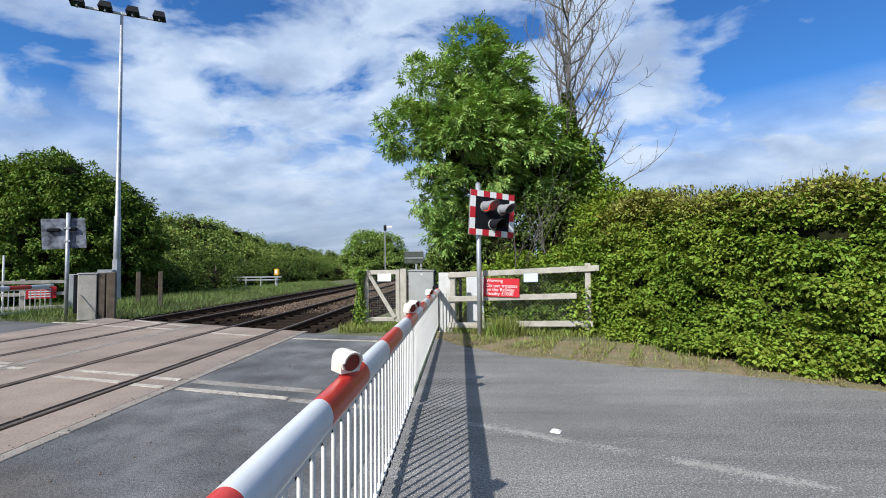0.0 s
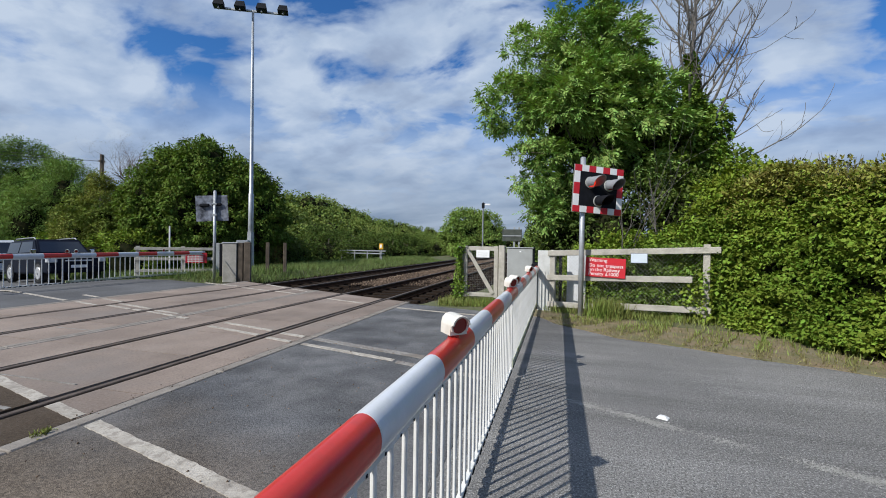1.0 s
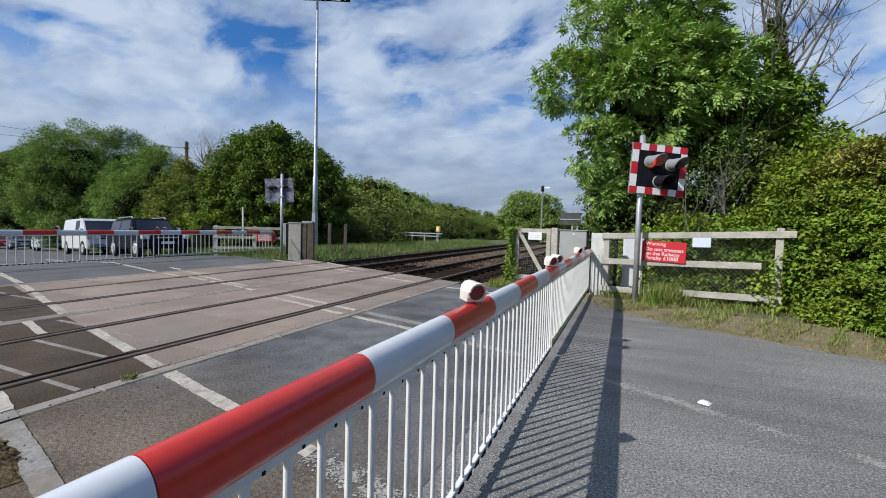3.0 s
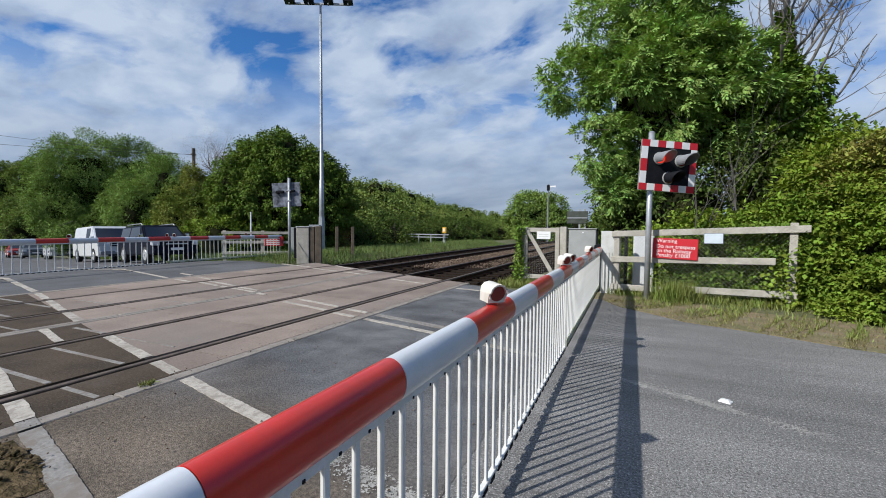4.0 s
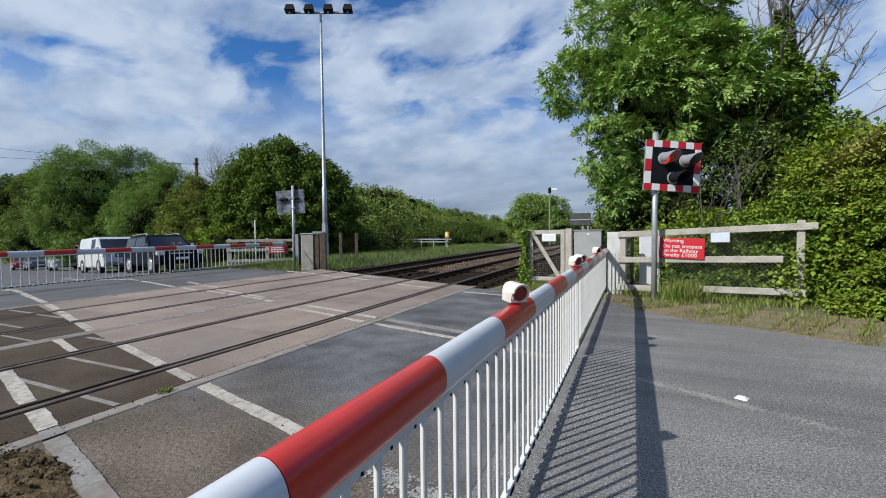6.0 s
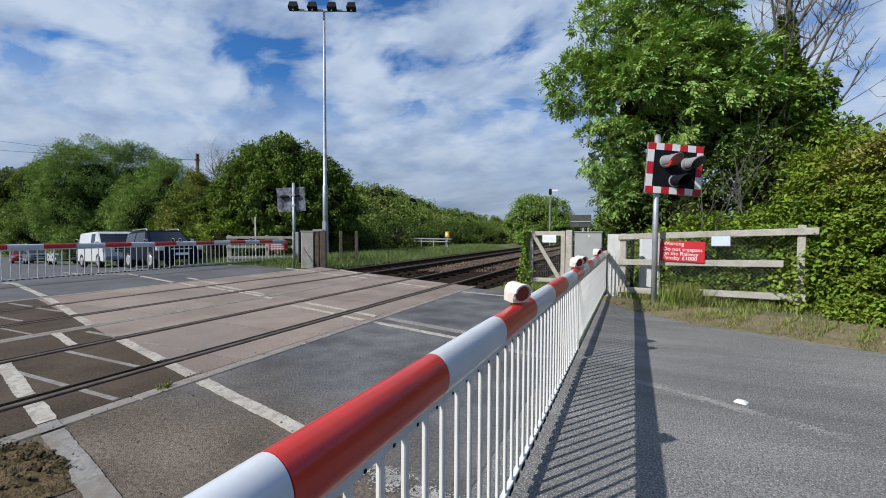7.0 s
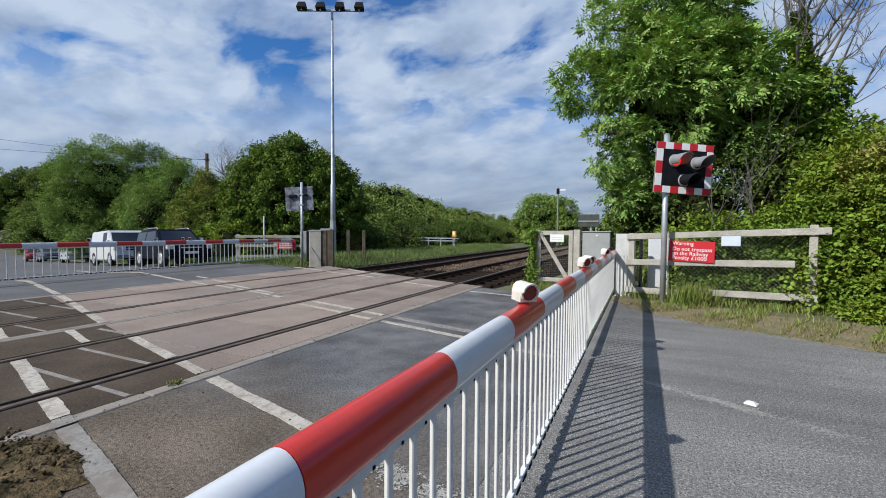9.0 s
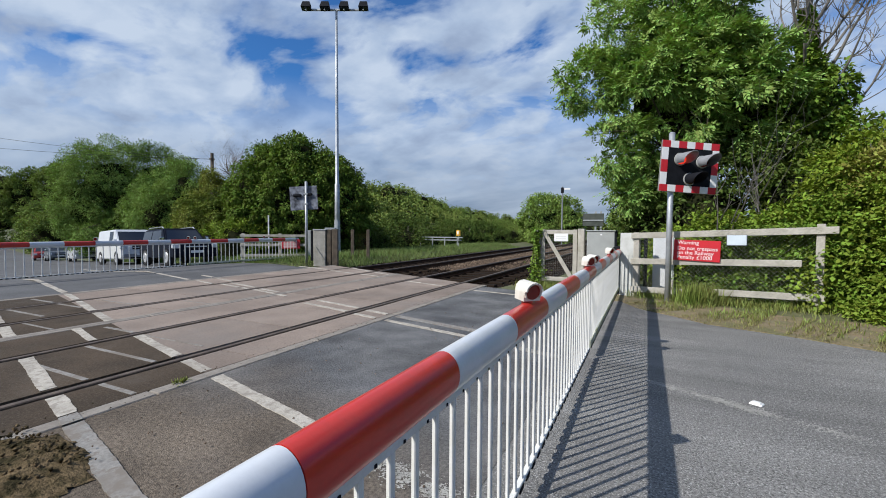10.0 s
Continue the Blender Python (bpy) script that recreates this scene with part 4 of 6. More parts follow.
for nm, lo, hi in (("gate_stile", (0.0, 0, 0.12), (0.09, 0.05, 1.42)), ("gate_stile", (0.78, 0, 0.12), (0.88, 0.05, 1.42)), ("gate_rail", (0.09, 0.004, 1.30), (0.78, 0.046, 1.41)), ("gate_rail", (0.09, 0.004, 0.14), (0.78, 0.046, 0.24))):
    part(nm, B(lo, hi, 0.006), M_WOOD, gate)
part("brace", prism(bmesh.new(), [(0.06, 1.30), (0.14, 1.34), (0.80, 0.26), (0.72, 0.20)], (1, 0, 0), (0, 0, 1), (0, 1, 0), -0.025, 0.0), M_WOOD, gate)
part("post", B((-0.16, 0.0, -0.2), (-0.04, 0.12, 1.40), 0.01), M_WOOD, gate)
part("post", B((0.90, -0.03, -0.2), (1.05, 0.12, 1.44), 0.01), M_WOOD, gate)
bm = bmesh.new()
for k in range(16):
    tube(bm, [(0.09 + 0.045 * k, 0.03, 0.24), (0.09 + 0.045 * k, 0.03, 1.3)], 0.0011, 3, cap=False)
for k in range(24):
    tube(bm, [(0.09, 0.032, 0.25 + 0.045 * k), (0.78, 0.032, 0.25 + 0.045 * k)], 0.0011, 3, cap=False)
part("wire_mesh", bm, M_WIRE, gate)
note = empty("notice", "blank white notice hung on the timber gate", "notice", pose(-1.37, 10.22, -0.05, 0, 0, -3) @ pose(0.33, -0.032, 1.13))
part("plate", B((0, 0, 0), (0.34, 0.008, 0.19), 0.003), M_SIGN_WHITE, note)
for k in range(2):
    part("text_bar", B((0.05, -0.0015, 0.06 + 0.05 * k), (0.29, 0.001, 0.07 + 0.05 * k)), M_PALEGREY, note, "illegible line of print")


# ---- crossing signals ----
def flash_signal(m, post_h, label, lit, x0=-0.22, back_mat=M_GREY):
    """A post with a chequered backboard and three hooded lamps; local y points to the back of the board."""
    s = empty("crossing_signal", label, "traffic signal", m, "crossing signals")
    part("post", T([(0, 0.06, -0.3), (0, 0.06, post_h)], 0.052, 14), M_GALV, s, "galvanised steel post", smooth=True)
    part("cap", T([(0, 0.06, post_h), (0, 0.06, post_h + 0.02)], [0.056, 0.04], 14), M_GALV, s)
    W, H, z1 = 1.09, 0.93, post_h - 0.145
    tilt = pose(x0, -0.02, z1 + 0.01, 0, 3.4, 0)
    board = part("backboard", B((0.02, 0.0, -H + 0.02), (W - 0.02, 0.02, -0.02), 0.01), M_BLACK, s, "black backboard")
    board.matrix_basis = tilt
    back = part("back_sheet", B((-0.006, 0.021, -H - 0.006), (W + 0.006, 0.028, 0.006), 0.003), back_mat, board)
    for u, w in ((0.36, 0.33), (0.78, 0.35)):
        part("lamp_case", B((u - 0.17, 0.028, -w - 0.055), (u + 0.17, 0.12, -w + 0.055), 0.03), M_BLACK, board, "black lamp housing")
    b, n, v = 0.125, 7, 5
    for i in range(n):
        u0, u1 = W * i / n, W * (i + 1) / n
        for z0 in (-b, -H):
            part("border_tile", B((u0, -0.008, z0), (u1 - 0.002, 0.0, z0 + b), 0.002), M_SIGN_RED if i % 2 == 0 else M_SIGN_WHITE, board, "red tile" if i % 2 == 0 else "white tile")
    hh = (H - 2 * b) / 3
    for i in range(3):
        for u0 in (0.0, W - b):
            part("border_tile", B((u0, -0.0075, -b - hh * (i + 1)), (u0 + b, 0.0, -b - hh * i - 0.002), 0.002), M_SIGN_RED if i == 1 else M_SIGN_WHITE, board, "red tile" if i == 1 else "white tile")
    for u, w, mat in ((0.36, 0.33, M_LENS_ON if lit else M_LENS), (0.78, 0.35, M_LENS), (0.565, 0.68, M_AMBER)):
        hood = part("visor", bmesh.new(), M_BLACK if mat is M_AMBER else M_HOOD, board, "lamp visor")
        bm = bmesh.new()
        ring = []
        for k in range(17):
            a = math.radians(-52 + 284 * k / 16)
            c, q = math.cos(a) * 0.105, math.sin(a) * 0.105
            ln = 0.19 + 0.25 * (0.5 + 0.5 * math.sin(a)) ** 0.9
            row = []
            for rr in (1.0, 0.95):
                row.append((bm.verts.new((u + c * rr, -0.005, -w + q * rr)), bm.verts.new((u + c * rr, -ln, -w + q * rr - 0.04 * ln))))
            ring.append(row)
        for r0, r1 in zip(ring, ring[1:]):
            for i in (0, 1):
                bm.faces.new((r0[i][0], r1[i][0], r1[i][1], r0[i][1]))
            bm.faces.new((r0[0][1], r1[0][1], r1[1][1], r0[1][1]))
        bmesh.ops.recalc_face_normals(bm, faces=bm.faces[:])
        bm.to_mesh(hood.data)
        bm.free()
        part("flange_ring", T([(u, -0.001, -w), (u, -0.022, -w)], [0.118, 0.114], 24), M_GREY, board, "grey lamp flange", smooth=False)
        part("lens", prism(bmesh.new(), [(u + 0.092 * math.cos(a), -w + 0.092 * math.sin(a)) for a in np.linspace(0, 2 * math.pi, 24, endpoint=False)], (1, 0, 0), (0, 0, 1), (0, 1, 0), -0.035, -0.004), mat, board, "round signal lens")
    part("clamp", B((-0.08, 0.0, post_h - 0.5), (0.08, 0.12, post_h - 0.44), 0.006), M_GALV, s)
    part("clamp", B((-0.08, 0.0, post_h - 0.9), (0.08, 0.12, post_h - 0.84), 0.006), M_GALV, s)
    return s


flash_signal(pose(1.44, 8.42, 0.0, 0, 0, 29), 3.15, "crossing signal with red and white chequered board on grey post", True)
flash_signal(pose(-11.28, 12.5, 0.0, 0, 0, 205), 3.22, "dark grey back of crossing signal board on galvanised post", False, -0.40, M_HOODBACK)

# ---- lighting mast ----
mast = empty("lighting_mast", "tall galvanised lighting mast with four dark floodlights", "light mast", pose(-14.85, 18.68, -0.3))
part("pole", T([(0, 0, 0), (0, 0, 4.2), (0, 0, 4.25), (0, 0, 9.0), (0, 0, 13.88)], [0.14, 0.135, 0.105, 0.085, 0.06], 12), M_GALV, mast, smooth=True)
part("base_sleeve", T([(0, 0, 0), (0, 0, 0.5), (0, 0, 2.2)], [0.2, 0.18, 0.16], 8), M_GALV, mast)
part("crossarm", B((-1.68, -0.05, 13.80), (1.68, 0.05, 13.90), 0.01, pose(0, 0, 0, 0, 0, 25)), M_GALV, mast)
for k in (-1.62, -0.58, 0.48, 1.55):
    fl = part("floodlight", prism(bmesh.new(), [(-0.2, 0.05), (0.2, 0.05), (0.26, -0.32), (-0.26, -0.32)], (1, 0, 0), (0, 0, 1), (0, 1, 0), -0.16, 0.16), M_BLACK, mast, "black floodlight head")
    fl.matrix_basis = pose(0, 0, 13.85, 0, 0, 25) @ pose(k, -0.12, 0.24, -24, 0, 0)
    part("glass", B((-0.22, -0.13, -0.335), (0.22, 0.13, -0.318), 0.004), M_GLASS, fl)
    part("bracket", B((-0.03, -0.03, -0.44), (0.03, 0.09, -0.30)), M_GALV, fl)
mbox = empty("mast_cabinet", "grey steel cabinet at the foot of the mast", "cabinet", pose(-15.0, 18.3, -0.3, 0, 0, 25))
part("body", B((-0.28, -0.2, 0.0), (0.28, 0.15, 1.75), 0.012), M_GALV, mbox)
part("door", B((-0.25, -0.212, 0.1), (0.25, -0.2, 1.65), 0.005), M_GALV, mbox)

# ---- far side of the crossing ----
kiosk = empty("barrier_machine", "pale weathered barrier machine housing with timber guard boards", "cabinet", pose(-10.50, 12.62, -0.1, 0, 0, 32))
part("body", B((-0.36, -0.3, 0.0), (0.10, 0.3, 1.42), 0.015), M_WOOD, kiosk)
part("lid", B((-0.38, -0.32, 1.42), (0.12, 0.32, 1.45), 0.008), M_PALEGREY, kiosk)
part("strut", prism(bmesh.new(), [(-0.34, 0.75), (-0.29, 0.8), (0.10, 0.2), (0.06, 0.13)], (1, 0, 0), (0, 0, 1), (0, 1, 0), -0.33, -0.302), M_WOOD, kiosk)
part("guard_board", B((0.13, -0.27, 0.0), (0.30, 0.3, 1.44), 0.01), M_OLDTIMBER, kiosk, "dark brown timber guard board")
part("pivot_housing", B((-0.52, 0.0, 0.2), (-0.37, 0.25, 1.40), 0.012), M_BLACK, kiosk, "black block at the boom pivot")
part("guard_board", B((0.34, -0.3, 0.0), (0.56, 0.0, 1.46), 0.012), M_OLDTIMBER, kiosk, "dark brown timber guard board")
fb = empty("timber_fence", "pale timber fence with red sign beyond the far barrier", "fence", pose(-14.6, 12.2, -0.2, 0, 0, 38))
for s in (0.0, 1.5, 2.9):
    part("post", B((s - 0.06, 0, 0), (s + 0.06, 0.1, 1.35), 0.008), M_WOOD, fb)
for z in (0.35, 0.8, 1.2):
    part("fence_rail", B((-0.1, -0.04, z), (3.1, 0.0, z + 0.11), 0.006), M_WOOD, fb)
part("end_panel", B((2.55, -0.06, 0.0), (3.0, -0.02, 1.5), 0.01), M_PALEGREY, fb, "pale grey guard panel")
sg = empty("warning_sign", "red warning sign on the far timber fence", "sign", pose(-14.6, 12.2, -0.2, 0, 0, 38) @ pose(1.6, -0.08, 0.70))
part("plate", B((0, 0, 0), (0.75, 0.012, 0.4), 0.003), M_SIGN_RED, sg)
for k in range(4):
    part("text_bar", B((0.06, -0.003, 0.05 + 0.085 * k), (0.62, 0.001, 0.09 + 0.085 * k)), M_SIGN_WHITE, sg, "illegible line of print")
pole = tagged(part("marker_post", T([(-13.95, 13.0, -0.3), (-13.95, 13.0, 1.95)], 0.028, 8), M_SIGN_WHITE), "slim white marker post beside the far fence", "post")
pf = empty("wire_fence", "two old brown timber posts with rusty wire mesh", "fence", pose(-11.75, 16.05, -0.45, 0, 0, 34))
part("post", B((-0.075, -0.075, 0), (0.075, 0.075, 1.80), 0.014), M_OLDTIMBER, pf)
part("post", B((0.66, -0.075, 0), (0.81, 0.075, 1.80), 0.014), M_OLDTIMBER, pf)
bm = bmesh.new()
for k in range(10):
    tube(bm, [(0.06 + 0.07 * k, 0, 0.3), (0.06 + 0.07 * k, 0, 1.65)], 0.004, 3, cap=False)
for k in range(15):
    tube(bm, [(0, 0, 0.3 + 0.09 * k), (0.74, 0, 0.3 + 0.09 * k)], 0.004, 3, cap=False)
part("wire_mesh", bm, M_RUST, pf)
stage = empty("trackside_walkway", "low grey handrail walkway with posts beside the track", "walkway", pose(-15.9, 30.2, -0.5, 0, 0, 0))
for k in range(4):
    part("post", B((0.1 + 1.1 * k, 0, 0), (0.17 + 1.1 * k, 0.07, 1.32), 0.006), M_GALV, stage)
part("rail", B((-0.2, -0.04, 1.26), (3.9, 0.04, 1.34), 0.01), M_GALV, stage)
part("deck", B((-0.2, 0.0, 1.05), (3.6, 0.5, 1.12), 0.01), M_GALV, stage)
yb = empty("telephone_box", "yellow trackside telephone box on grey post", "telephone", pose(-12.45, 30.4, -0.5))
part("post", B((-0.04, 0, 0), (0.04, 0.08, 1.4)), M_GALV, yb)
part("case", B((-0.16, -0.10, 1.42), (0.16, 0.12, 1.88), 0.02), M_YELLOW, yb)
part("label_plate", B((-0.08, -0.125, 1.55), (0.08, -0.118, 1.8)), M_SIGN_WHITE, yb)
sp = empty("lineside_board", "grey back of a lineside board on two posts", "sign", pose(-1.25, 21.0, -0.35))
part("board", B((-0.55, 0, 1.95), (0.42, 0.04, 2.55), 0.008), M_BOARDBACK, sp)
part("post", B((0.0, 0.04, 0), (0.08, 0.12, 2.65)), M_GALV, sp)
part("post", B((0.24, 0.04, 0), (0.32, 0.12, 2.65)), M_GALV, sp)
part("rib", B((-0.53, -0.03, 2.2), (0.4, 0.0, 2.25)), M_GALV, sp)
fs = empty("railway_signal", "distant dark railway signal post with small white arm", "signal", pose(-7.35, 46.8, -0.4))
part("post", T([(0, 0, 0), (0, 0, 6.6)], 0.07, 8), M_HOOD, fs)
part("head", B((-0.15, -0.12, 5.9), (0.15, 0.12, 6.5), 0.03), M_BLACK, fs)
part("arm", B((0.15, -0.04, 6.25), (0.8, 0.04, 6.42)), M_SIGN_WHITE, fs)


# ---- vehicles ----
def wheel(parent, x, y, r, w):
    side = 1 if y > 0 else -1
    t = part("wheel", T([(0, -w / 2, 0), (0, -w / 2 + 0.03, 0), (0, w / 2 - 0.03, 0), (0, w / 2, 0)], [r * 0.93, r, r, r * 0.93], 20), M_TYRE, parent, "black tyre on alloy wheel", smooth=True)
    t.location = (x, y, r)
    part("rim", T([(0, side * (w / 2 - 0.01), 0), (0, side * (w / 2 + 0.012), 0)], [r * 0.68, r * 0.62], 20), M_ALLOY, t, "alloy rim")
    part("hub", T([(0, side * (w / 2 + 0.01), 0), (0, side * (w / 2 + 0.03), 0)], [r * 0.2, r * 0.14], 10), M_HOOD, t)


def car(m, label, paint, L, W, H, sill, bonnet_z, bonnet_l, screen_l, rear_l, boot_z, wheel_r, category="car", name="car", rails=False, van=False, plate=True):
    """A vehicle whose nose is at x = 0 and which points along +x; bonnet, screen and rear lengths shape the side view."""
    c = empty(name, label, category, m, "waiting vehicles")
    h = W / 2
    lower = [(-L, sill + 0.1), (-L + 0.05, sill), (-0.06, sill), (0.0, sill + 0.12), (-0.01, bonnet_z - 0.28), (-0.10, bonnet_z - 0.10), (-bonnet_l, bonnet_z),
             (-L + 0.1, boot_z), (-L, boot_z - 0.15)]
    bm = prism(bmesh.new(), lower, (1, 0, 0), (0, 0, 1), (0, 1, 0), -h, h)
    bmesh.ops.bevel(bm, geom=bm.edges[:], offset=0.05, segments=2, affect="EDGES", clamp_overlap=True)
    part("body", bm, paint, c, smooth=False)
    # cabin with raked screens and inward leaning sides
    xa, xb = -bonnet_l, -L + 0.08
    rf, rr_ = -bonnet_l - screen_l, -L + 0.08 + rear_l
    zt, b0, b1 = H, min(bonnet_z, boot_z) - 0.02, h - 0.05
    ti = b1 - (0.10 if van else 0.16)
    bm = bmesh.new()
    lo = [bm.verts.new(p) for p in ((xa, -b1, b0), (xa, b1, b0), (xb, b1, b0), (xb, -b1, b0))]
    hi = [bm.verts.new(p) for p in ((rf, -ti, zt), (rf, ti, zt), (rr_, ti, zt), (rr_, -ti, zt))]
    for k in range(4):
        bm.faces.new((lo[k], lo[(k + 1) % 4], hi[(k + 1) % 4], hi[k]))
    bm.faces.new(hi)
    bm.faces.new(lo[::-1])
    bmesh.ops.recalc_face_normals(bm, faces=bm.faces[:])
    bmesh.ops.bevel(bm, geom=bm.edges[:], offset=0.045, segments=2, affect="EDGES", clamp_overlap=True)
    part("cabin", bm, paint, c)

    def pane(name, quad, grow=0.012):
        q = [Vector(p) for p in quad]
        n = (q[1] - q[0]).cross(q[3] - q[0]).normalized()
        bm = bmesh.new()
        a = [bm.verts.new(p + n * grow) for p in q]
        b = [bm.verts.new(p - n * 0.02) for p in q]
        bm.faces.new(a)
        for k in range(4):
            bm.faces.new((b[k], b[(k + 1) % 4], a[(k + 1) % 4], a[k]))
        part(name, bm, M_GLASS, c, "dark reflective glass")

    def on(y_sign, x_, k):
        """A point on the side of the cabin: x at the belt, k up towards the roof."""
        return Vector((x_, y_sign * (b1 + (ti - b1) * k), b0 + (zt - b0) * k))

    f = lambda y, k: Vector((xa + (rf - xa) * k, y * (b1 + (ti - b1) * k), b0 + (zt - b0) * k))
    pane("windscreen", [f(-0.88, 0.16), f(0.88, 0.16), f(0.86, 0.84), f(-0.86, 0.84)])
    rear = rf - 0.75 if van else rr_ - 0.1
    for s in (-1, 1):
        split = (rf + rear) / 2
        for x0, x1 in (((rf - 0.08, rear),) if van else ((rf - 0.10, split + 0.05), (split - 0.05, rear))):
            lead = 0.35 * screen_l if x0 > split and not van else 0.0
            q = [on(s, x1, 0.2), on(s, x0 + lead, 0.2), on(s, x0, 0.86), on(s, x1, 0.86)]
            pane("side_window", q if s < 0 else q[::-1])
    for x_ in (-0.95 if L > 4 else -0.8, -L + 0.9):
        for s in (-1, 1):
            wheel(c, x_, s * (h - 0.10), wheel_r, 0.22)
            arch = part("wheel_arch", T([(0, -0.02, 0), (0, 0.02, 0)], wheel_r * 1.14, 20), M_BLACK, c)
            arch.location = (x_, s * (h - 0.012), wheel_r + 0.01)
    for s in (-1, 1):
        part("headlight", B((-0.16, s * h * 0.88 - 0.16, bonnet_z - 0.33), (0.012, s * h * 0.88 + 0.08 * s * 0 + 0.16 - (0.08 if s > 0 else 0), bonnet_z - 0.14), 0.03), M_HEADLAMP, c, "clear headlight")
        mir = part("mirror", B((xa - 0.25, s * (h + 0.02) - 0.09, bonnet_z + 0.05), (xa - 0.12, s * (h + 0.02) + 0.09, bonnet_z + 0.22), 0.03), M_CHROME if rails else paint, c)
    part("grille", B((-0.02, -h * 0.48, bonnet_z - 0.36), (0.014, h * 0.48, bonnet_z - 0.15), 0.01), M_BLACK, c)
    part("grille_bar", B((0.0, -h * 0.46, bonnet_z - 0.285), (0.022, h * 0.46, bonnet_z - 0.235), 0.008), M_HEADLAMP, c, "bright grille bar")
    part("bumper", B((-0.08, -h * 0.96, sill + 0.08), (0.035, h * 0.96, sill + 0.28), 0.03), paint if not van else M_HOOD, c)
    part("air_intake", B((0.02, -h * 0.6, sill + 0.02), (0.04, h * 0.6, sill + 0.10), 0.004), M_BLACK, c)
    if plate:
        part("number_plate", B((0.03, -0.26, sill + 0.2), (0.045, 0.26, sill + 0.31), 0.003), M_SIGN_WHITE, c)
    if rails:
        for s in (-1, 1):
            part("roof_rail", T([(rf - 0.1, s * ti * 0.92, zt - 0.01), (rf - 0.25, s * ti * 0.92, zt + 0.07), (rr_ + 0.3, s * ti * 0.92, zt + 0.07), (rr_ + 0.15, s * ti * 0.92, zt - 0.01)], 0.025, 6), M_ALU, c, "silver roof rail")
    return c


def on_road(x, y, turn=-14.0):
    return pose(x, y, road_z(x) + 0.005, 0, -2.6, turn)


car(on_road(-17.25, 11.95, -14), "black four-wheel-drive car with silver roof rails", M_CARBLACK, 4.75, 1.86, 1.74, 0.36, 1.10, 1.15, 0.75, 0.35, 1.12, 0.38, rails=True)
car(on_road(-23.8, 13.3, -13), "white panel van waiting on the road", M_CARWHITE, 4.9, 1.9, 1.95, 0.30, 1.18, 0.85, 0.80, 0.12, 1.2, 0.34, "van", "van", van=True)
car(on_road(-38.4, 17.5, -17), "silver hatchback car queuing behind the van", M_CARSILVER, 4.1, 1.72, 1.46, 0.24, 0.92, 1.05, 0.75, 0.5, 0.95, 0.31)
car(on_road(-49.0, 20.1, -17), "dark grey car in the queue", M_CARGREY, 4.2, 1.75, 1.45, 0.24, 0.92, 1.1, 0.75, 0.5, 0.95, 0.31)
car(on_road(-58.0, 22.4, -17), "small red car at the end of the queue", M_CARRED, 3.8, 1.68, 1.45, 0.24, 0.9, 0.95, 0.75, 0.4, 0.95, 0.30)

# ---- overhead line on a pole ----
pl = empty("utility_pole", "dark wooden utility pole behind the trees", "utility pole", pose(-27.9, 20.5, -1.2))
part("pole", T([(0, 0, 0), (0, 0, 8.1)], [0.15, 0.11], 8), M_BARK, pl)
part("crossarm", B((-0.08, -0.16, 7.6), (0.08, 0.16, 7.72)), M_BARK, pl)
for k, (dz, dy) in enumerate(((0.0, -0.15), (0.0, 0.15))):
    a, b = Vector((-27.9, 20.5 + dy, 6.45)), Vector((-52.0, 4.0 + 9 * dy, 8.3 + 1.6 * k))
    pts = [a.lerp(b, t) - Vector((0, 0, 2.4 * t * (1 - t))) for t in np.linspace(0, 1, 15)]
    tagged(part("overhead_cable", T(pts, 0.011, 4), M_CABLE), "thin black overhead cable strung from the pole", "cable", "overhead cables")


# ---- trees, hedges and plants ----
def tree(name, label, root, blobs, clumps, per, size, leaf, mat, seed, trunk=0.2, limb_n=14, droop=0.3, category="tree", shell=0.62, core=0.0, bark=None, top=None, group=""):
    r = np.random.default_rng(seed)
    t = empty(name, label, category, group=group)
    pts, out, cen = blob_points(r, blobs, clumps, per, size, shell)
    keep = pts[:, 2] > root[2] + 0.02
    leaves("crown", pts[keep], out[keep], leaf[0], leaf[1], mat, t, r, droop)
    if trunk:
        sel = cen[r.choice(len(cen), min(limb_n, len(cen)), replace=False)]
        tp = top or (root[0] + 0.2, root[1] + 0.1, max(b[2] + b[5] * 0.55 for b in blobs))
        limbs("trunk", root, tp, [tuple(q) for q in sel], trunk, bark or M_BARK, t, r)
    # Solid near-black lumps in each blob, painting shade behind the leaves.
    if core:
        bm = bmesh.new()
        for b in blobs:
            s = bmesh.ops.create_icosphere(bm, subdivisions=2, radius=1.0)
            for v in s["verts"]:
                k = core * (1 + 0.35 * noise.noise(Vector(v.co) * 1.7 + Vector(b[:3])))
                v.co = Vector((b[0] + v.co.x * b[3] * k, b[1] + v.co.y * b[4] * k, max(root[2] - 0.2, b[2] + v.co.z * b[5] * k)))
        tagged(part("twig_core", bm, M_CORE, t, "near-black lumps standing for inner shade", smooth=True), kind="stuff")
    return t


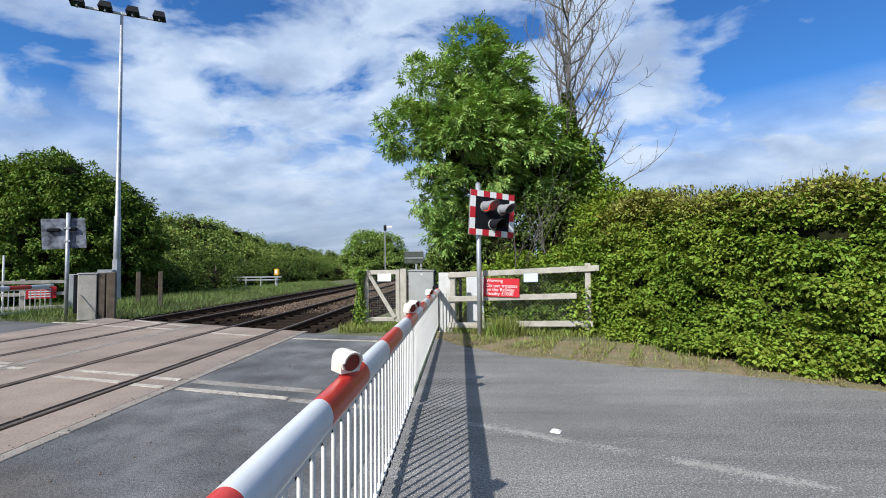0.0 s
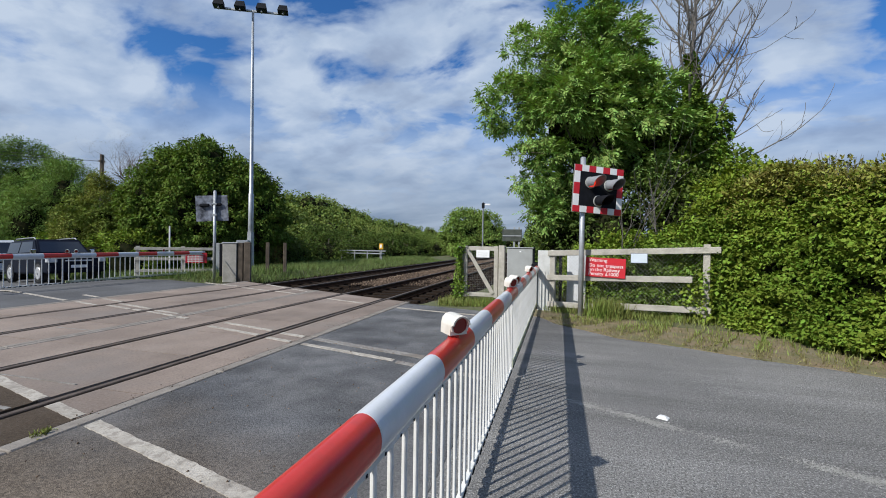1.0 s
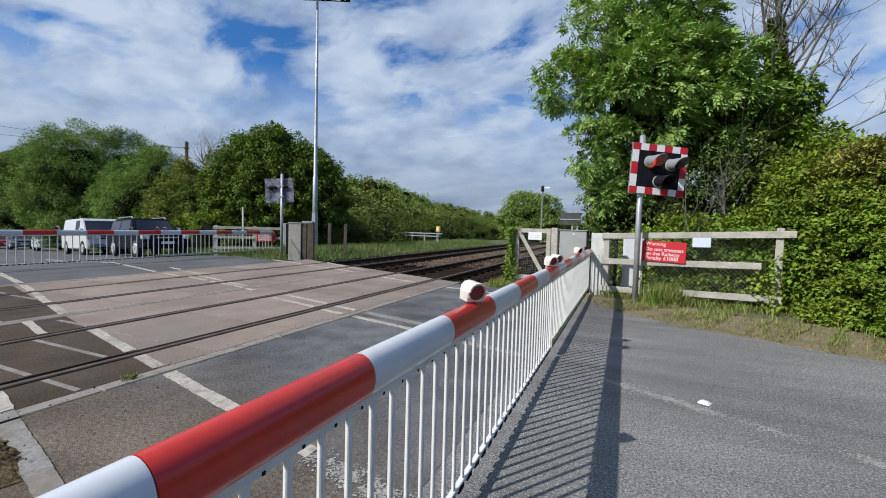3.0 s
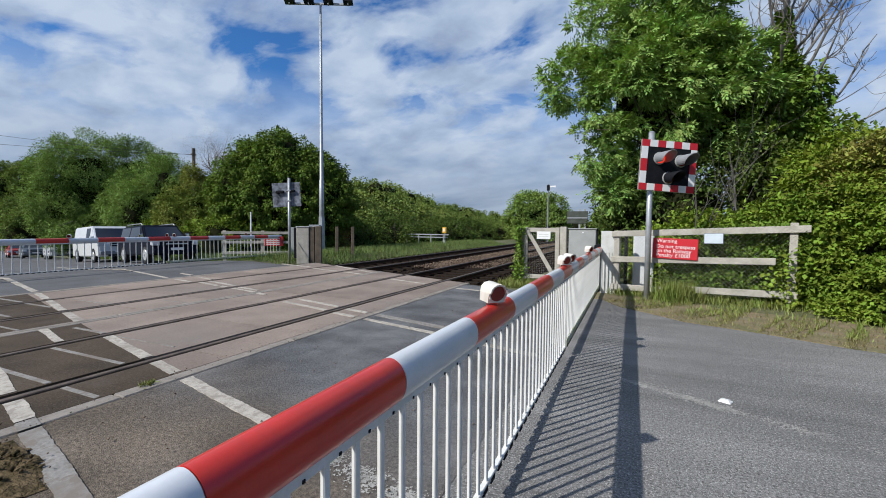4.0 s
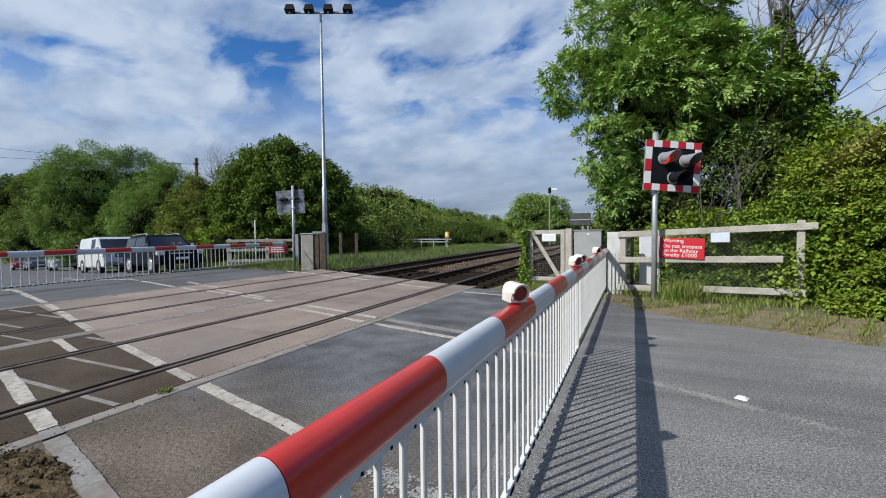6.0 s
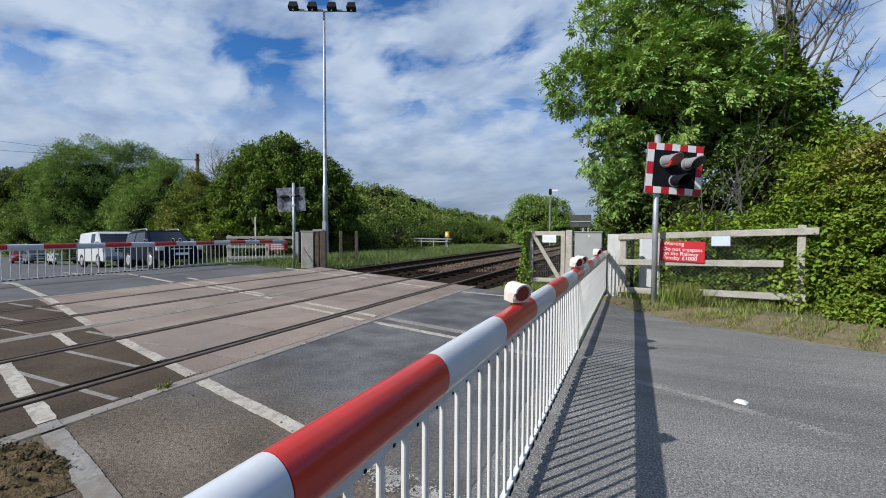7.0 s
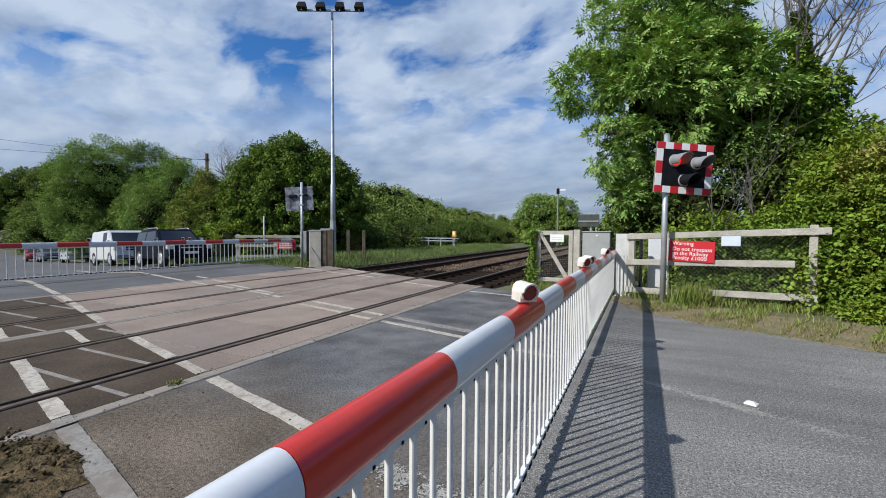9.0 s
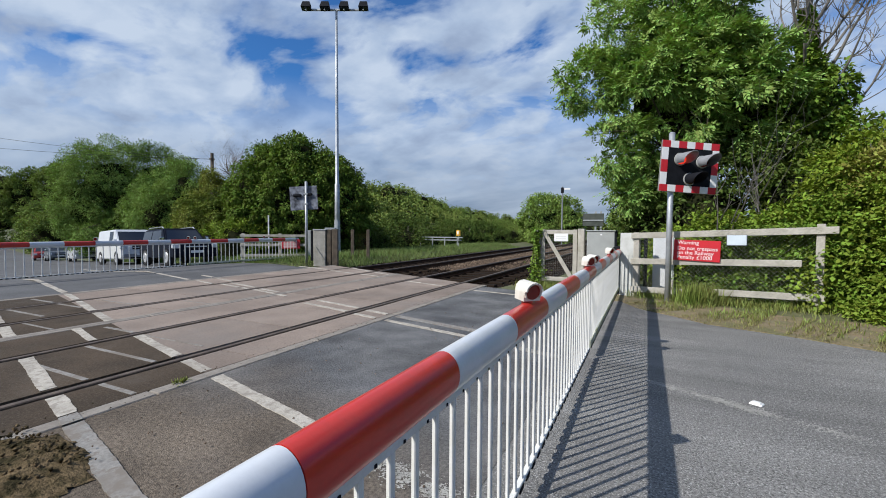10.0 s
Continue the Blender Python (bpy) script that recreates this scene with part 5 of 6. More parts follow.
def sprays(name, pts, out, mat, parent, r, length=0.27, pairs=4, leaf=(0.122, 0.042), sweep=(0.65, 0.1, -0.05), label=""):
    """Drooping compound leaves: a leaf stalk from each point with paired leaflets, swept one way by the wind."""
    n = len(pts)
    d = unit(out + r.normal(0, 0.45, (n, 3)) + np.array(sweep))
    side = unit(np.cross(d, unit(r.normal(0, 0.45, (n, 3)) + np.array([0, 0, 1.0]))))
    upw = np.cross(side, d)
    ln = length * r.uniform(0.7, 1.25, (n, 1))
    quads = []
    for k in range(2 * pairs + 1):
        f = 1.0 if k == 2 * pairs else 0.25 + 0.68 * (k // 2) / pairs
        sg = 0.0 if k == 2 * pairs else (1.0 if k % 2 else -1.0)
        base = pts + d * ln * f - np.array([0, 0, 1.0]) * ln * 0.14 * f * f
        way = unit(d * (0.75 if sg else 1.0) + side * sg * 0.85 - np.array([0, 0, 0.25]) + r.normal(0, 0.12, (n, 3)))
        wid = unit(np.cross(way, upw + r.normal(0, 0.25, (n, 3))))
        ll, ww = leaf[0] * r.uniform(0.75, 1.2, (n, 1)), leaf[1] * r.uniform(0.8, 1.2, (n, 1))
        quads.append(np.stack([base, base + way * ll * 0.45 + wid * ww * 0.5, base + way * ll, base + way * ll * 0.45 - wid * ww * 0.5], 1))
    v = np.stack(quads, 1).reshape(-1, 3)
    return np_mesh(name, v, np.arange(len(v)).reshape(-1, 4), mat, parent, label=label)


ASH = [(1.75, 12.6, 5.15, 2.0, 1.7, 1.9), (1.4, 12.6, 7.45, 0.95, 0.9, 1.35), (-0.35, 12.3, 5.45, 0.95, 0.8, 0.8), (0.0, 12.35, 6.9, 0.85, 0.8, 0.85), (2.3, 12.6, 6.6, 1.0, 1.1, 1.3),
       (0.35, 12.2, 3.6, 0.95, 1.0, 0.8), (3.2, 12.6, 4.7, 1.1, 1.2, 1.7), (1.3, 11.7, 5.6, 1.2, 0.7, 1.0), (0.85, 12.4, 2.4, 0.8, 0.9, 0.8)]
r = np.random.default_rng(11)
ash = empty("ash_tree", "tall ash tree in full green leaf beside the signal", "tree")
inner, outer = ASH[:2] + ASH[4:5] + ASH[6:8], ASH[2:4] + ASH[5:6] + ASH[8:9]
p0, o0, c0 = blob_points(r, inner, 300, 40, 0.26, 0.55, 0.6)
p1, o1, c1 = blob_points(r, outer, 92, 36, 0.21, 0.55, 0.6)
cen = np.concatenate([c0, c1])
sprays("crown", np.concatenate([p0, p1]), np.concatenate([o0, o1]), M_ASH, ash, r)
limbs("trunk", (2.1, 12.7, -0.1), (1.6, 12.6, 7.6), [tuple(q) for q in cen[r.choice(len(cen), 80, replace=False)]], 0.16, M_BARK, ash, r)
# Dark lumps put in as the shaded inside of the ash crown.
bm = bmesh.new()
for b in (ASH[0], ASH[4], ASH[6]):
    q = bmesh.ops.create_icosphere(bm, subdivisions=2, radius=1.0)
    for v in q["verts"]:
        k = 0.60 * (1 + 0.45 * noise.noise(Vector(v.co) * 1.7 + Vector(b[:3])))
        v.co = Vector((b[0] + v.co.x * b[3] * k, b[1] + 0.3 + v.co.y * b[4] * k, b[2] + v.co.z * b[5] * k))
tagged(part("twig_core", bm, M_CORE, ash, "near-black lumps standing for inner shade", smooth=True), kind="stuff")


def twigs(bm, r, p, d, length, rad, depth, spread, curl=0.1):
    """Bare forking branches."""
    pts, radii = [p], [rad]
    q, dd = p.copy(), d.copy()
    for k in range(4):
        dd = (dd + Vector(r.normal(0, curl, 3)) + Vector((0, 0, 0.04))).normalized()
        q = q + dd * length / 4
        pts.append(q.copy())
        radii.append(rad * (1 - 0.16 * (k + 1)))
    tube(bm, pts, radii, 5 if rad > 0.02 else 3, cap=False)
    if depth:
        for k in range(3 if depth > 1 else 4):
            i = int(r.integers(1, 5))
            nd = (dd + Vector(r.normal(0, spread, 3))).normalized()
            twigs(bm, r, pts[i], nd, length * r.uniform(0.5, 0.85), radii[i] * 0.62, depth - 1, spread, curl * 1.2)


def bare_tree(name, label, root, way, height, rad, depth, seed, forks, spread, mat=M_DEADWOOD, base=0.5, category="tree"):
    r = np.random.default_rng(seed)
    t = empty(name, label, category)
    bm = bmesh.new()
    root, way = Vector(root), Vector(way).normalized()
    top = root + way * height * base
    tube(bm, [root, root.lerp(top, 0.5) + Vector((0.05, 0, 0)), top], [rad * 1.2, rad, rad * 0.8], 8)
    for k in range(forks):
        a = 2 * math.pi * k / forks + r.uniform(-0.4, 0.4)
        d = (way + Vector((math.cos(a), math.sin(a) * 0.8, 0)) * r.uniform(0.15, spread)).normalized()
        twigs(bm, r, root.lerp(top, r.uniform(0.75, 1.0)), d, height * (1 - base) * r.uniform(0.55, 0.95), rad * 0.24, depth, 0.55, 0.24)
    part("branch_crown", bm, mat, t, smooth=True)
    return t


tree("shrub", "ivy-clad thicket joining the ash and the dead tree", (4.4, 12.9, -0.1), [(4.6, 12.7, 2.6, 1.0, 0.9, 1.7), (3.9, 12.9, 4.2, 0.8, 0.8, 1.2), (5.5, 12.6, 2.9, 0.9, 0.8, 1.1), (4.8, 13.1, 4.6, 0.6, 0.6, 1.0), (6.6, 12.4, 2.6, 0.9, 0.8, 0.9)],
     330, 70, 0.30, (0.13, 0.09), M_IVY, 45, 0.06, 14, 0.6, "shrub", core=0.5)
def ascending(bm, r, p, d, length, rad, depth):
    """A branch that leaves outwards, bends upright and carries finer twigs."""
    pts, radii, q, dd, steps = [p], [rad], p.copy(), d.copy(), 7
    for k in range(steps):
        dd = (dd + Vector(r.normal(0, 0.13, 3)) + Vector((0, 0, 0.16))).normalized()
        q = q + dd * length / steps
        pts.append(q.copy())
        radii.append(max(0.006, rad * (1 - 0.115 * (k + 1))))
    tube(bm, pts, radii, 6 if rad > 0.02 else 4, cap=False)
    if depth:
        for k in range(7 if depth > 1 else 4):
            i = int(r.integers(1, steps))
            way = (pts[i + 1] - pts[i]).normalized()
            nd = (way * 0.75 + Vector(r.normal(0, 0.55, 3))).normalized()
            ascending(bm, r, pts[i], nd, length * r.uniform(0.22, 0.5), max(0.008, radii[i] * 0.5), depth - 1)


dead = empty("dead_tree", "leafless bleached dead tree with ivy climbing its trunk", "tree")
r = np.random.default_rng(29)
bm = bmesh.new()
stem = [Vector(p) for p in ((4.95, 13.4, -0.1), (4.85, 13.4, 2.2), (4.7, 13.38, 4.4), (4.58, 13.4, 6.2), (4.66, 13.42, 8.2), (4.62, 13.4, 10.1), (4.7, 13.4, 12.2))]
tube(bm, stem, [0.15, 0.13, 0.10, 0.066, 0.045, 0.028, 0.008], 8)
part("trunk", bm, M_DEADWOOD, dead, smooth=True)
bm = bmesh.new()
for k in range(34):
    f = 1.7 + 3.5 * (k + r.random() * 0.6) / 34
    i = int(f)
    s = stem[i].lerp(stem[i + 1], f - i)
    a = 2.4 * k + r.uniform(-0.4, 0.4)
    e = r.uniform(0.6, 1.7)
    ascending(bm, r, s, Vector((math.cos(a) * e, math.sin(a) * e * 0.8, 0.75)).normalized(), r.uniform(2.4, 4.3) * (1.15 - 0.09 * f), 0.056 - 0.005 * f, 2)
part("branch_crown", bm, M_DEADWOOD, dead, smooth=True)
r = np.random.default_rng(31)
n = 9000
hgt = r.uniform(0.1, 7.0, n)
ang = r.uniform(0, 2 * math.pi, n)
rad = ((0.22 + 0.40 * r.random(n)) * (1.55 - 0.18 * hgt) + 0.12 * np.sin(hgt * 3 + ang * 2)) * (1.02 - 0.8 * (hgt / 7.0) ** 6)
c = np.stack([4.95 - 0.06 * hgt + rad * np.cos(ang) * 1.15, 13.35 + rad * np.sin(ang), hgt], 1)
o = np.stack([np.cos(ang), np.sin(ang), np.full(n, 0.2)], 1)
leaves("ivy", c, o, 0.13, 0.11, M_IVY, dead, r, 0.7, "dark green climbing ivy")
bm = bmesh.new()
for a, b in (((5.9, 12.7, 3.9), (7.85, 12.6, 4.75)), ((5.0, 13.2, 4.2), (6.3, 12.9, 5.3)), ((4.3, 13, 4.2), (3.5, 12.4, 6.2))):
    ascending(bm, r, Vector(a), (Vector(b) - Vector(a)).normalized() - Vector((0, 0, 0.25)), (Vector(b) - Vector(a)).length, 0.022, 1)
part("side_limb", bm, M_DEADWOOD, dead, smooth=True)

tree("shrub", "yellow-green leafy shrub behind the fence end", (4.3, 9.7, 0.0), [(4.75, 9.6, 2.15, 0.95, 0.8, 0.9), (3.9, 10.0, 1.1, 0.8, 0.6, 0.7), (5.5, 9.3, 2.1, 1.1, 1.0, 0.85)],
     230, 110, 0.28, (0.11, 0.05), M_SHRUB, 41, 0.05, 14, 0.5, "shrub", core=0.55)
tree("shrub", "dense dark ivy and bramble behind the timber fence", (2.6, 10.3, 0.0),
     [(1.9, 10.2, 0.6, 0.8, 0.5, 0.75), (2.9, 9.4, 0.65, 0.85, 0.55, 0.75), (2.2, 9.15, 0.35, 0.5, 0.25, 0.45), (2.75, 9.0, 0.45, 0.55, 0.28, 0.55), (3.35, 8.82, 0.6, 0.45, 0.3, 0.75), (3.2, 9.2, 1.1, 0.6, 0.4, 0.6), (3.9, 9.3, 0.8, 0.8, 0.7, 0.95), (2.5, 10.9, 0.9, 1.3, 0.7, 0.8)],
     640, 70, 0.20, (0.085, 0.062), M_HEDGE, 42, 0.04, 12, 0.4, "shrub", core=0.5, shell=0.7)
# Leaf colour carries the shade under the ash canopy.
tree("shrub", "tangled undergrowth at the foot of the ash tree", (0.9, 12.6, -0.2), [(1.3, 12.6, 1.4, 1.1, 0.9, 1.7), (1.4, 13.6, 1.5, 1.1, 1.0, 1.8), (2.4, 12.2, 1.6, 1.8, 0.9, 1.9), (4.2, 12.0, 1.9, 1.4, 0.9, 1.8)],
     300, 70, 0.34, (0.12, 0.065), M_SHADELEAF, 43, 0.05, 12, 0.5, "shrub", core=0.45)
r = np.random.default_rng(44)
bm = bmesh.new()
for k in range(12):
    a = Vector((r.uniform(2.0, 5.5), r.uniform(10.0, 11.0), r.uniform(0.5, 1.6)))
    twigs(bm, r, a, Vector((r.normal(0, 0.5), r.normal(-0.2, 0.3), 1)).normalized(), r.uniform(1.2, 2.2), 0.014, 1, 0.4)
tagged(part("bare_stems", bm, M_DEADWOOD), "thin pale bare stems rising from the undergrowth", "stems", kind="stuff")

# roadside hedge
HPATH = [Vector(p) for p in ((4.25, 9.1, 0), (4.65, 7.7, 0), (5.15, 6.5, 0), (5.8, 5.35, 0), (6.9, 4.45, 0), (9.0, 3.0, 0), (13.0, 0.8, 0))]
HLEN = [0.0]
for a, b in zip(HPATH, HPATH[1:]):
    HLEN.append(HLEN[-1] + (b - a).length)


def hedge_frame(s):
    """Points and road-facing ways along the hedge at lengths s."""
    p = np.array([tuple(v) for v in HPATH])
    q = np.stack([np.interp(s, HLEN, p[:, k]) for k in range(3)], 1)
    e = np.stack([np.interp(s + 0.4, HLEN, p[:, k]) - np.interp(s - 0.4, HLEN, p[:, k]) for k in range(3)], 1)
    e = unit(e)
    return q, np.stack([e[:, 1], -e[:, 0], np.zeros(len(s))], 1)


def hedge_top(s):
    return 2.66 - 0.105 * np.clip(s - 1.0, 0, 6) - 0.03 * np.clip(s - 4.0, 0, 4) + 0.08 * np.sin(s * 1.9) + 0.06 * np.sin(s * 4.7 + 1) - 0.18 * np.exp(-(s / 0.6) ** 2)


def lump(a, b, seed):
    """Smooth uneven bulges from a few sines."""
    return (np.sin(a * 2.3 + seed) * np.sin(b * 3.1 + 2 * seed) + 0.6 * np.sin(a * 5.1 + b * 4.0 + seed) + 0.4 * np.sin(a * 9.7 - b * 8.3)) / 2


hedge = empty("hedge", "thick bright green roadside hedge of bramble and elm", "hedge")
r = np.random.default_rng(51)
nc = 2300
cs, chh = r.uniform(-0.1, 12.2, nc), r.uniform(0.01, 1.0, nc) ** 0.95
keep = lump(cs * 1.7, chh * 4.2, 2.3) > -0.62
cs, chh = cs[keep], chh[keep]
nc = len(cs)
q, nrm = hedge_frame(cs)
z = chh * hedge_top(cs)
bulge = 0.20 + 0.26 * lump(cs, z, 1.0) + 0.10 * lump(cs * 2.6, z * 2.9, 4.0) + r.normal(0, 0.08, nc) - 0.25 * (z / 2.7) ** 2 + 0.22 * np.exp(-(z / 0.5) ** 2)
cc = q + nrm * bulge[:, None]
cc[:, 2] = z
per = 105
rep = np.repeat(np.arange(nc), per)
ball = unit(r.normal(0, 1, (nc * per, 3)) + np.array([0, 0, 0.55]) + 0.5 * nrm[rep]) * r.uniform(0.55, 1.0, (nc * per, 1))
sz = (0.15 * r.uniform(0.6, 1.45, nc))[rep][:, None]
pts = cc[rep] + ball * sz * np.array([1.15, 1.15, 0.62])
out = unit(nrm[rep] * 0.8 + ball * 0.9)
pts[:, 2] = np.maximum(pts[:, 2], 0.02)
high = (pts[:, 2] + r.normal(0, 0.22, len(pts))) > 2.25
leaves("face_foliage", pts[~high], out[~high], 0.066, 0.046, M_HEDGE, hedge, r, 0.45)
leaves("upper_foliage", pts[high], out[high], 0.066, 0.042, M_HEDGETOP, hedge, r, 0.2)
nt_ = 26000
cs = r.uniform(-0.1, 12.2, nt_)
q, nrm = hedge_frame(cs)
dep = r.uniform(-2.6, 0.15, nt_)
pts = q + nrm * dep[:, None]
pts[:, 2] = hedge_top(cs) + 0.16 * lump(cs * 1.3, dep * 2, 3.0) + r.uniform(-0.12, 0.12, nt_)
leaves("top_foliage", pts, unit(nrm * 0.3 + np.array([0, 0, 1.0])), 0.07, 0.038, M_HEDGETOP, hedge, r, -0.1)
cs = r.uniform(0, 12, 700)
q, nrm = hedge_frame(cs)
bm = bmesh.new()
for k in range(700):
    b = Vector(q[k] - nrm[k] * r.uniform(0.0, 1.3)) + Vector((0, 0, hedge_top(cs[k:k + 1])[0]))
    tube(bm, [b, b + Vector((r.normal(0, 0.05), r.normal(0, 0.05), r.uniform(0.1, 0.34)))], [0.004, 0.002], 3, cap=False)
tagged(part("sprig_fringe", bm, M_DEADWOOD, hedge, "thin dry sprigs along the top"), kind="stuff")
# Near-black body behind the leaves, drawn as the hedge's inner shade.
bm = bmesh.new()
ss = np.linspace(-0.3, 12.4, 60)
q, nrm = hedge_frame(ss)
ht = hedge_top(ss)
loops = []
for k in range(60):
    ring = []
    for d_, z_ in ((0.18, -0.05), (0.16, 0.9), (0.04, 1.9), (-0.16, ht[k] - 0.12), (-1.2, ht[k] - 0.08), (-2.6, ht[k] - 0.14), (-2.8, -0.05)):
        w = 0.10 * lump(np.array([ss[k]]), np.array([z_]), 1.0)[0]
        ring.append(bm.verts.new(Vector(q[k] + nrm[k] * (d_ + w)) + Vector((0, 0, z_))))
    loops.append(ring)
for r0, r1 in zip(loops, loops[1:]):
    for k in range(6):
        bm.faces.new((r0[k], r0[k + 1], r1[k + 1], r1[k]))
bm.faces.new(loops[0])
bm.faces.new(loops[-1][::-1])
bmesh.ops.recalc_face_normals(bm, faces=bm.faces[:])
part("twig_core", bm, M_CORE, hedge, "near-black lumps standing for inner shade", smooth=True)
tree("sapling", "small sapling standing above the hedge top", (8.6, 5.6, 0.0), [(8.6, 5.6, 3.35, 0.3, 0.3, 0.45)], 16, 40, 0.16, (0.10, 0.06), M_HEDGE, 52, 0.03, 6, 0.3)
tree("shrub", "rounded bush rising behind the hedge", (11.6, 5.2, 0.0), [(11.6, 5.2, 2.6, 0.9, 0.9, 1.2)], 60, 60, 0.3, (0.14, 0.08), M_OLIVE, 53, 0.05, 8, 0.3, "shrub", core=0.6)

# bramble creeping over the fence end
r = np.random.default_rng(62)
n = 1500
t_ = r.random(n)
c = np.stack([3.35 + 0.75 * t_ + r.normal(0, 0.10, n), 8.30 - 0.1 * t_ + r.normal(0, 0.13, n), 0.05 + 1.75 * r.random(n) * (0.35 + 0.65 * t_)], 1)
tagged(leaves("bramble", c, unit(np.stack([r.normal(-0.5, 1, n), r.normal(-0.9, 0.7, n), r.normal(0.2, 0.5, n)], 1)), 0.085, 0.06, M_HEDGE, None, r, 0.4), "bramble leaves creeping over the end of the timber fence", "bramble", kind="stuff")

# ivy and bramble pressing through the mesh
r = np.random.default_rng(63)
n = 21000
s_ = 0.85 + 2.3 * r.random(n) ** 0.85
hz = 1.45 * r.random(n) ** 1.1
dp = 0.10 + 0.30 * r.random(n) + 0.14 * lump(s_ * 2.2, hz * 3.0, 1.7)
ok = (lump(s_ * 3.1, hz * 3.6, 0.4) > -0.5) & (hz < 0.45 + 0.9 * (s_ - 0.75))
s_, hz, dp = s_[ok], hz[ok], np.maximum(dp[ok], 0.03)
c = np.stack([0.80 + 0.967 * s_ + 0.254 * dp, 8.92 - 0.254 * s_ + 0.967 * dp, hz], 1)
tagged(leaves("bramble", c, unit(np.stack([r.normal(-0.2, 0.8, len(c)), r.normal(-0.9, 0.6, len(c)), r.normal(0.3, 0.5, len(c))], 1)), 0.068, 0.05, M_IVY, None, r, 0.5),
       "ivy and bramble leaves pressing through the fence mesh", "bramble", kind="stuff")

# ivy on the gate post
r = np.random.default_rng(61)
n = 1300
hz = r.uniform(0.0, 1.42, n)
c = np.stack([-1.47 + r.normal(0, 0.065, n) * (1 + 0.5 * np.sin(hz * 5)), 10.16 + r.normal(0, 0.07, n), hz], 1)
tagged(leaves("ivy", c, unit(np.stack([r.normal(0, 1, n), r.normal(-0.6, 1, n), r.normal(0.2, 0.5, n)], 1)), 0.06, 0.05, M_IVY, None, r, 0.5), "bright ivy wrapped round the gate post", "ivy", kind="stuff")


def grass(name, label, n, xy, height, width, mat, seed, z=None, lean=0.25):
    """Upright blades at points given by xy(r, n)."""
    r = np.random.default_rng(seed)
    p = xy(r, n)
    zz = ground_height(p[:, 0], p[:, 1]) if z is None else np.full(n, z)
    pts = np.concatenate([p, zz[:, None]], 1)
    out = np.tile(np.array([[0, 0, 1.0]]), (n, 1))
    return tagged(leaves(name, pts, out, height, width, mat, None, r, -0.2, spread=lean), label, "grass", kind="stuff")


def along(pts, lo, hi):
    """Scatter along a polyline, lo to hi metres to its left."""
    def go(r, n):
        p = np.array(pts, float)
        ln = np.concatenate([[0], np.cumsum(np.linalg.norm(np.diff(p, axis=0), axis=1))])
        s = r.uniform(0, ln[-1], n)
        # tufts
        s = s + 0.12 * np.sin(s * 9.0) + 0.1 * np.sin(s * 23.0)
        q = np.stack([np.interp(s, ln, p[:, 0]), np.interp(s, ln, p[:, 1])], 1)
        e = np.stack([np.interp(s + 0.2, ln, p[:, 0]) - np.interp(s - 0.2, ln, p[:, 0]), np.interp(s + 0.2, ln, p[:, 1]) - np.interp(s - 0.2, ln, p[:, 1])], 1)
        e = unit(e)
        d = lo + (hi - lo) * r.random(n)
        return q + np.stack([-e[:, 1], e[:, 0]], 1) * d[:, None]
    return go


def patch(x0, x1, y0, y1):
    return lambda r, n: np.stack([r.uniform(x0, x1, n), r.uniform(y0, y1, n)], 1)


EDGE = edge_pts[:10]
grass("verge_grass", "tufts of green grass along the verge", 2400, along(EDGE, 0.35, 1.7), 0.12, 0.012, M_GRASS, 71, 0.0, 0.4)
grass("dry_grass", "dry straw-coloured grass at the road edge", 9000, along(EDGE, -0.03, 1.3), 0.06, 0.008, M_DRYGRASS, 72, 0.0, 0.6)
grass("long_grass", "long green grass growing against the fence", 1100, lambda r, n: np.stack([r.normal(1.9, 0.15, n), r.normal(8.42, 0.10, n)], 1), 0.36, 0.014, M_GRASS, 73, 0.0, 0.3)
grass("long_grass", "grass tufts under the fence rails", 1300, lambda r, n: (lambda s: np.stack([0.8 + 0.967 * s + r.normal(0, 0.06, n), 8.85 - 0.254 * s + r.normal(0, 0.12, n)], 1))(r.uniform(0, 3.0, n)), 0.18, 0.012, M_GRASS, 74, 0.0, 0.35)
grass("gate_grass", "rough grass around the trackside gate", 3600, patch(-1.9, 0.2, 9.6, 10.7), 0.22, 0.013, M_GRASS, 75, -0.15, 0.35)
grass("lineside_grass", "tall grass beside the far track", 56000, patch(-18.0, -9.8, 12.6, 40), 0.34, 0.016, M_LINEGRASS, 76, None, 0.65)
grass("far_verge_grass", "tall rough grass behind the far barrier", 15000, lambda r, n: (lambda x: np.stack([x, ry(x, 8.3) + r.uniform(0, 3.5, n)], 1))(r.uniform(-34, -10.8, n)), 0.36, 0.016, M_LINEGRASS, 77, None, 0.6)
grass("joint_weed", "small weeds in the deck edge joint", 60, lambda r, n: np.stack([r.normal(-2.55, 0.03, n), r.normal(1.72, 0.035, n)], 1), 0.045, 0.012, M_GRASS, 78, 0.0, 0.6)

# left side: bush, willows and woodland
tree("hawthorn", "large dense dark hawthorn beside the mast", (-19.0, 20.3, -0.8), [(-19.2, 20.2, 2.8, 3.3, 2.6, 3.3), (-19.4, 20.1, 5.4, 2.3, 1.9, 1.8), (-16.9, 21.4, 2.6, 2.0, 1.8, 2.9), (-17.5, 20.9, 4.6, 1.6, 1.5, 1.6), (-21.7, 18.9, 2.8, 1.6, 1.5, 2.9), (-20.9, 19.4, 5.2, 1.4, 1.3, 1.5)],
     1150, 110, 0.40, (0.20, 0.085), M_DARKLEAF, 81, 0.22, 18, 0.9, shell=0.72, core=0.72)
